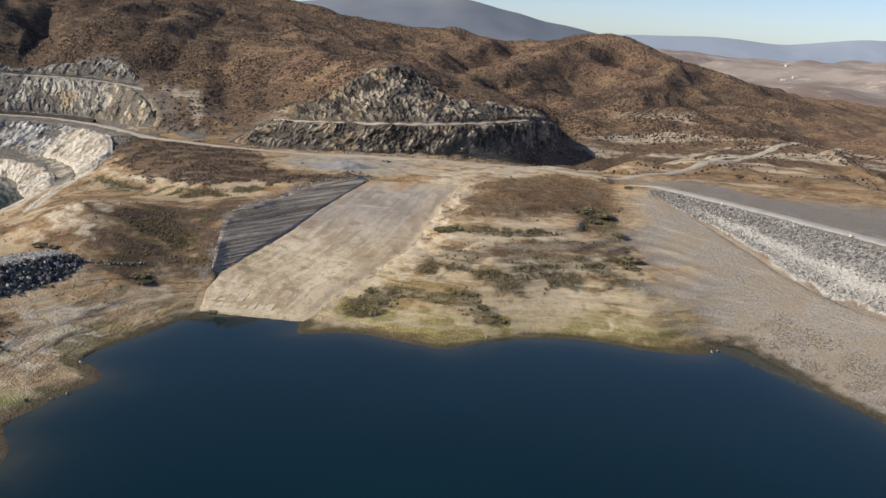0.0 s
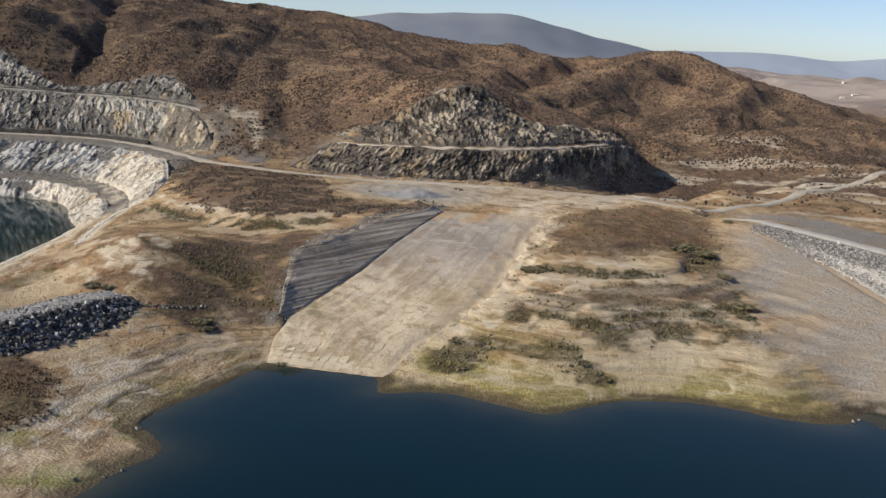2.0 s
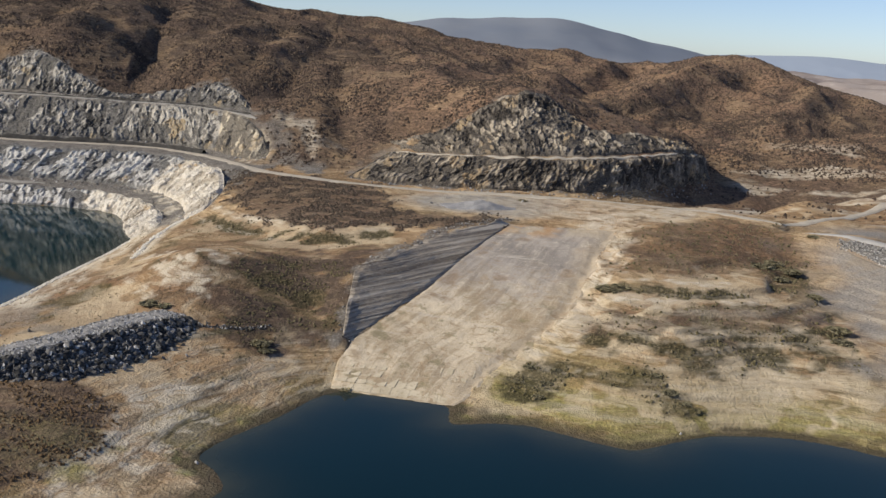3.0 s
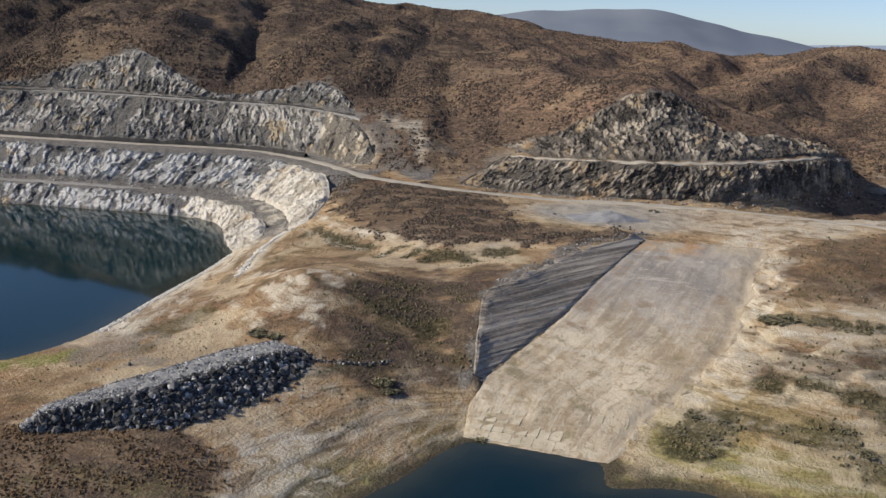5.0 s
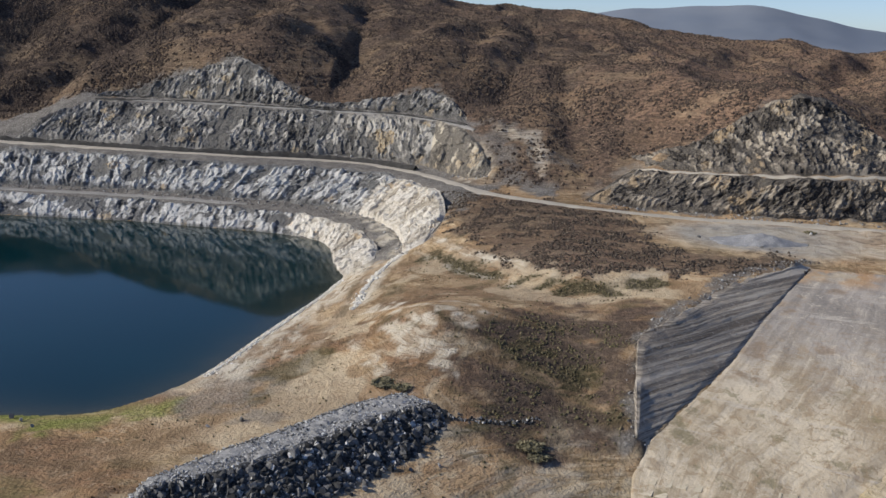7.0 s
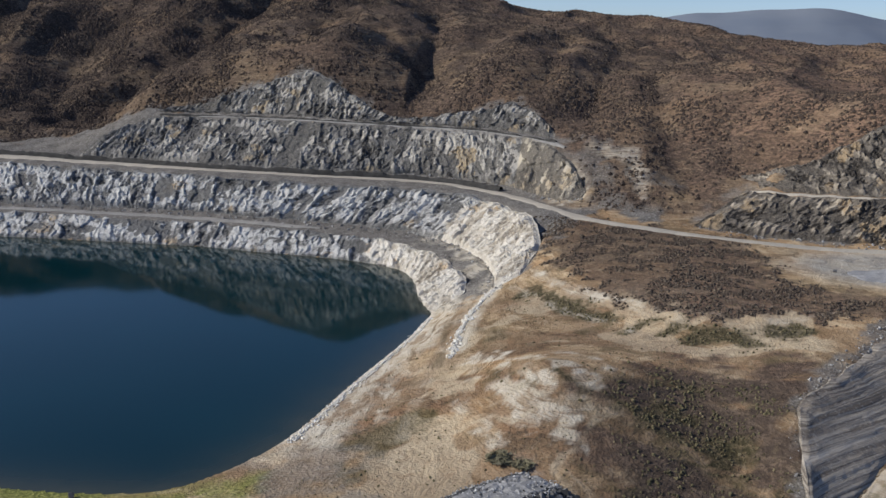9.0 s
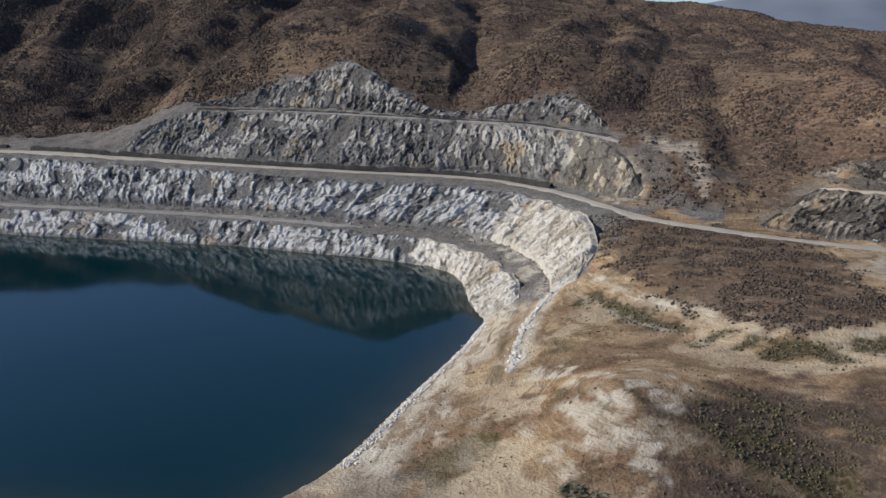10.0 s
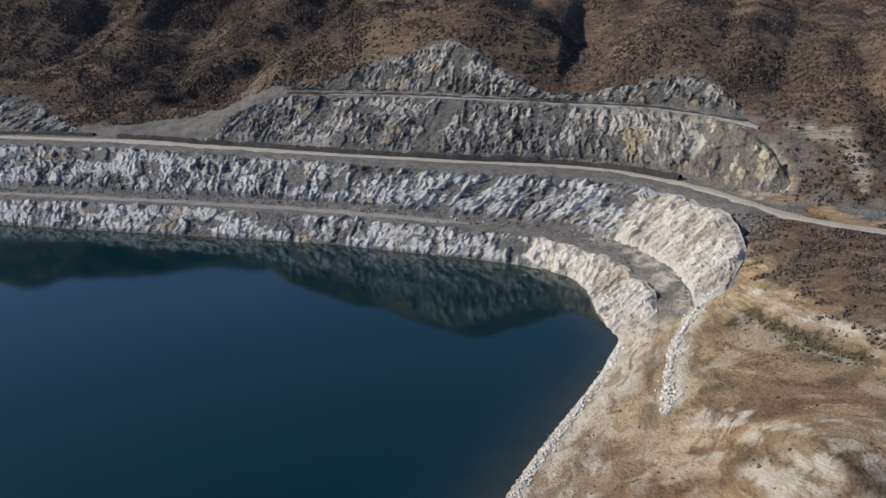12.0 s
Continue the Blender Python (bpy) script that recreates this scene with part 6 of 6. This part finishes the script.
# ==== boulders on the banks ====
def bank_boulders():
    rng = np.random.default_rng(21)
    for x, y, size in BOULDERS:
        v, f = STONES[rng.integers(0, len(STONES))]
        z = float(height_at(np.array([x]), np.array([y]))[0])
        ob = mesh_from("boulder", v, f, MAT_RUBBLE)
        ob.matrix_basis = pose(x, y, z + 0.22 * size, *rng.uniform(0, 60, 3)) @ Matrix.Diagonal((size, size * 0.85, size * 0.8, 1))
        tagged(ob, "single grey boulder lying on the bank", "boulder", "boulders on the banks")


BOULDERS = [(-181, 236, 1.6), (-178, 235, 1.2), (-174, 233, 1.0), (-138, 246, 1.4), (-143, 242, 1.0), (-84, 181, 1.3), (-80, 184, 1.0), (-78, 187, 1.2), (13, 241, 1.1), (74, 241, 1.6), (76, 243, 1.2),
            (91, 236, 1.0), (-108, 231, 1.8), (-103, 240, 1.2), (-99, 244, 1.0), (-82, 205, 1.1), (-41, 262, 0.9), (-30, 268, 0.8), (-60, 385, 1.6), (-27, 404, 1.8)]
bank_boulders()


# ==== small things ====
def marker_post(x, y):
    z = float(height_at(np.array([x]), np.array([y]))[0])
    top = tagged(new("marker_post"), "small white painted concrete marker by the crest road", "marker", "markers on the dam crest")
    top.location = (x, y, z + 0.2)
    bm = bmesh.new()
    bmesh.ops.create_cone(bm, segments=4, radius1=0.45, radius2=0.28, depth=1.0, cap_ends=True)
    bmesh.ops.translate(bm, verts=bm.verts, vec=(0, 0, 0.5))
    part("post", bm, MAT_WHITE, top)
    bm = bmesh.new()
    bmesh.ops.create_cube(bm, size=1)
    bmesh.ops.scale(bm, verts=bm.verts, vec=(0.9, 0.9, 0.25))
    bmesh.ops.bevel(bm, geom=bm.edges, offset=0.05, segments=1, affect="EDGES")
    bmesh.ops.translate(bm, verts=bm.verts, vec=(0, 0, 0.1))
    part("footing", bm, MAT_WHITE, top)


marker_post(99, 334)
marker_post(126, 287)


# ==== far distance ====
def range_of_hills(name, eye, far, profile, depth, label, material, seed, folds=0.1):
    """A far range whose skyline is given by bearing and height in degrees, seen from near the reservoir."""
    az = np.linspace(profile[0][0], profile[-1][0], 260)
    el = np.interp(az, [p[0] for p in profile], [p[1] for p in profile]) + 0.008 * fbm(az * 1.5 + seed, az * 0, octaves=3)
    el = np.convolve(np.pad(el, 12, mode="edge"), np.hanning(27)[1:-1] / np.hanning(27).sum(), "valid")
    x, y = eye[0] + far * np.tan(np.radians(az)), np.full(az.shape, eye[1] + far)
    crest = eye[2] + np.hypot(x - eye[0], y - eye[1]) * np.tan(np.radians(el))
    v = np.linspace(-1, 1, 50)[:, None]
    drop = np.abs(v) ** 0.9
    spur = folds * fbm(x[None] / (depth * 0.35) + seed, v * 2.5 + 0 * x[None], octaves=4) * np.sin(np.pi * np.clip(np.abs(v), 0, 1))
    z = 20 + (crest[None] - 20) * np.clip(1 - drop + spur, 0, None)
    p = np.stack([x[None] + 0 * v, y[None] + v * depth, z], -1)
    ob = mesh_from(name, p.reshape(-1, 3), lattice(50, 260), material)
    ob.data.shade_smooth()
    return tagged(ob, label, "mountain", kind="structure")


# no haze in the air: its blue grey is put into these base colours
MAT_FAR = plain_material("haze_tinted_slopes", (0.165, 0.195, 0.245), (0.21, 0.235, 0.275), 0.004, 1.0, 0.1)
MAT_FARTHER = plain_material("paler_haze_tinted_slopes", (0.30, 0.36, 0.45), (0.32, 0.38, 0.47), 0.002, 1.0, 0.05)
MOUNTAIN = [(-16, -1.0), (-13, 0.6), (-11, 1.0), (-8.2, 1.35), (-6.2, 1.75), (-4.6, 1.72), (-2.9, 1.95), (-1.3, 1.95), (0.3, 2.1), (1.7, 1.85), (3.0, 1.5), (4.4, 1.3), (5.3, 0.95), (6.9, 0.8), (8.8, 0.38),
            (10.0, 0.1), (13.0, -0.9)]
range_of_hills("far_mountain", (-14, 30, 80), 2400, MOUNTAIN, 600, "mountain beyond the hills, tinted blue grey for haze", MAT_FAR, 3.0, 0.04)
FARTHER = [(-4, 0.0), (6, 0.1), (10, 0.45), (12, 0.5), (14.5, 0.62), (16.5, 0.55), (18.5, 0.3), (20.5, 0.6), (23, 0.95), (26, 0.8), (29, 1.0), (34, 0.4)]
range_of_hills("farther_range", (0, 0, 80), 4100, FARTHER, 350, "far range painted pale to stand for haze", MAT_FARTHER, 9.0, 0.03)


def far_building(x, y, size, turn):
    z = float(height_at(np.array([x]), np.array([y]))[0])
    top = tagged(new("far_shed"), "tiny white shed on the distant plain", "building", "sheds on the plain")
    top.matrix_basis = pose(x, y, z, 0, 0, turn)
    w, d, h = size
    bm = bmesh.new()
    bmesh.ops.create_cube(bm, size=1)
    bmesh.ops.scale(bm, verts=bm.verts, vec=(w, d, h))
    bmesh.ops.translate(bm, verts=bm.verts, vec=(0, 0, h / 2))
    part("wall", bm, MAT_WHITE, top)
    bm = bmesh.new()
    q = [bm.verts.new(c) for c in ((-w / 2, -d / 2 - 0.5, h), (w / 2, -d / 2 - 0.5, h), (w / 2, 0, h + d * 0.2), (-w / 2, 0, h + d * 0.2), (w / 2, d / 2 + 0.5, h), (-w / 2, d / 2 + 0.5, h))]
    bm.faces.new(q[:4])
    bm.faces.new((q[3], q[2], q[4], q[5]))
    bm.faces.new((q[0], q[3], q[5]))
    bm.faces.new((q[1], q[4], q[2]))
    part("roof", bm, MAT_WHITE, top)


for k, (bx, by) in enumerate(((800, 2330), (835, 2350), (1090, 2340), (1000, 2900))):
    far_building(bx, by, (11 + 4 * (k % 3), 7, 3.5), 12 * k)


# ==== spoil heap on the yard ====
def spoil_mound(x, y, length, width, height, turn):
    """A low tipped heap of fine gravel with two humps."""
    u, v = np.meshgrid(np.linspace(-1, 1, 60), np.linspace(-1, 1, 34))
    r = np.hypot(u, v * (1 + 0.25 * u)) + 0.12 * fbm(u * 3, v * 3)
    c, s = math.cos(radians(turn)), math.sin(radians(turn))
    px, py = x + u * length / 2 * c - v * width / 2 * s, y + u * length / 2 * s + v * width / 2 * c
    h = height * np.clip(1 - r, 0, None) ** 0.7 * (1 + 0.35 * np.sin(4.5 * u + 1) + 0.15 * fbm(u * 6, v * 6)) - 0.25 * (r > 0.97)
    ob = mesh_from("spoil_mound", np.stack([px, py, height_at(px, py) + h], -1).reshape(-1, 3), lattice(34, 60), MAT_HEAP)
    ob.data.shade_smooth()
    return tagged(ob, "low tipped heap of blue grey gravel on the yard", "mound")


MAT_HEAP = plain_material("blue_grey_gravel", (0.24, 0.24, 0.245), (0.31, 0.31, 0.315), 0.3, 0.95, 0.5, (0.38, 0.375, 0.37))
spoil_mound(-43, 387, 28, 13, 2.0, 8)


# ==== pieces of the apron ====
def apron():
    """Pale slabs at the mouth of the spillway."""
    top = tagged(new("spillway_apron"), "pale cracked slabs at the spillway mouth", "spillway", kind="structure")
    rng = np.random.default_rng(3)
    shapes = []
    for k in range(6):
        bm = bmesh.new()
        ring = [(-0.5, -0.5), (0.0, -0.52), (0.5, -0.5), (0.52, 0.0), (0.5, 0.5), (0.0, 0.51), (-0.5, 0.5), (-0.51, 0.0)]
        low = [bm.verts.new((x * rng.uniform(0.9, 1.0), y * rng.uniform(0.88, 1.0), -0.5)) for x, y in ring]
        high = [bm.verts.new((v.co.x * 0.96, v.co.y * 0.95, 0.03 * rng.uniform(-1, 1) + 0.2)) for v in low]
        bm.faces.new(high)
        for i in range(8):
            bm.faces.new((low[i], low[(i + 1) % 8], high[(i + 1) % 8], high[i]))
        me = bpy.data.meshes.new("slab")
        bm.to_mesh(me)
        bm.free()
        me.materials.append(MAT_SLAB)
        shapes.append(me)
    a0, a1, b0, b1 = (Vector(p) for p in ((-66, 250.5, 0.1), (-66, 260.5, 4.0), (-39, 247, -0.1), (-32.5, 262, 3.15)))
    cols, rows = 12, 4
    for i in range(cols):
        for j in range(rows):
            u, v = (i + 0.5 + 0.12 * j) / (cols + 0.4), (j + 0.5) / rows
            c = (a0.lerp(a1, v)).lerp(b0.lerp(b1, v), u)
            ob = new("slab", shapes[rng.integers(0, 6)])
            ob.parent = top
            ob.location = c + Vector((0, 0, 0.10 + 0.04 * rng.random()))
            ob.rotation_euler = (radians(14.5 + rng.uniform(-0.6, 0.6)), radians(rng.uniform(-0.6, 0.6)), radians(-9 + rng.uniform(-1.5, 1.5)))
            ob.scale = (2.8 * rng.uniform(0.97, 1.02), 3.75 * rng.uniform(0.97, 1.02), 0.9)


apron()
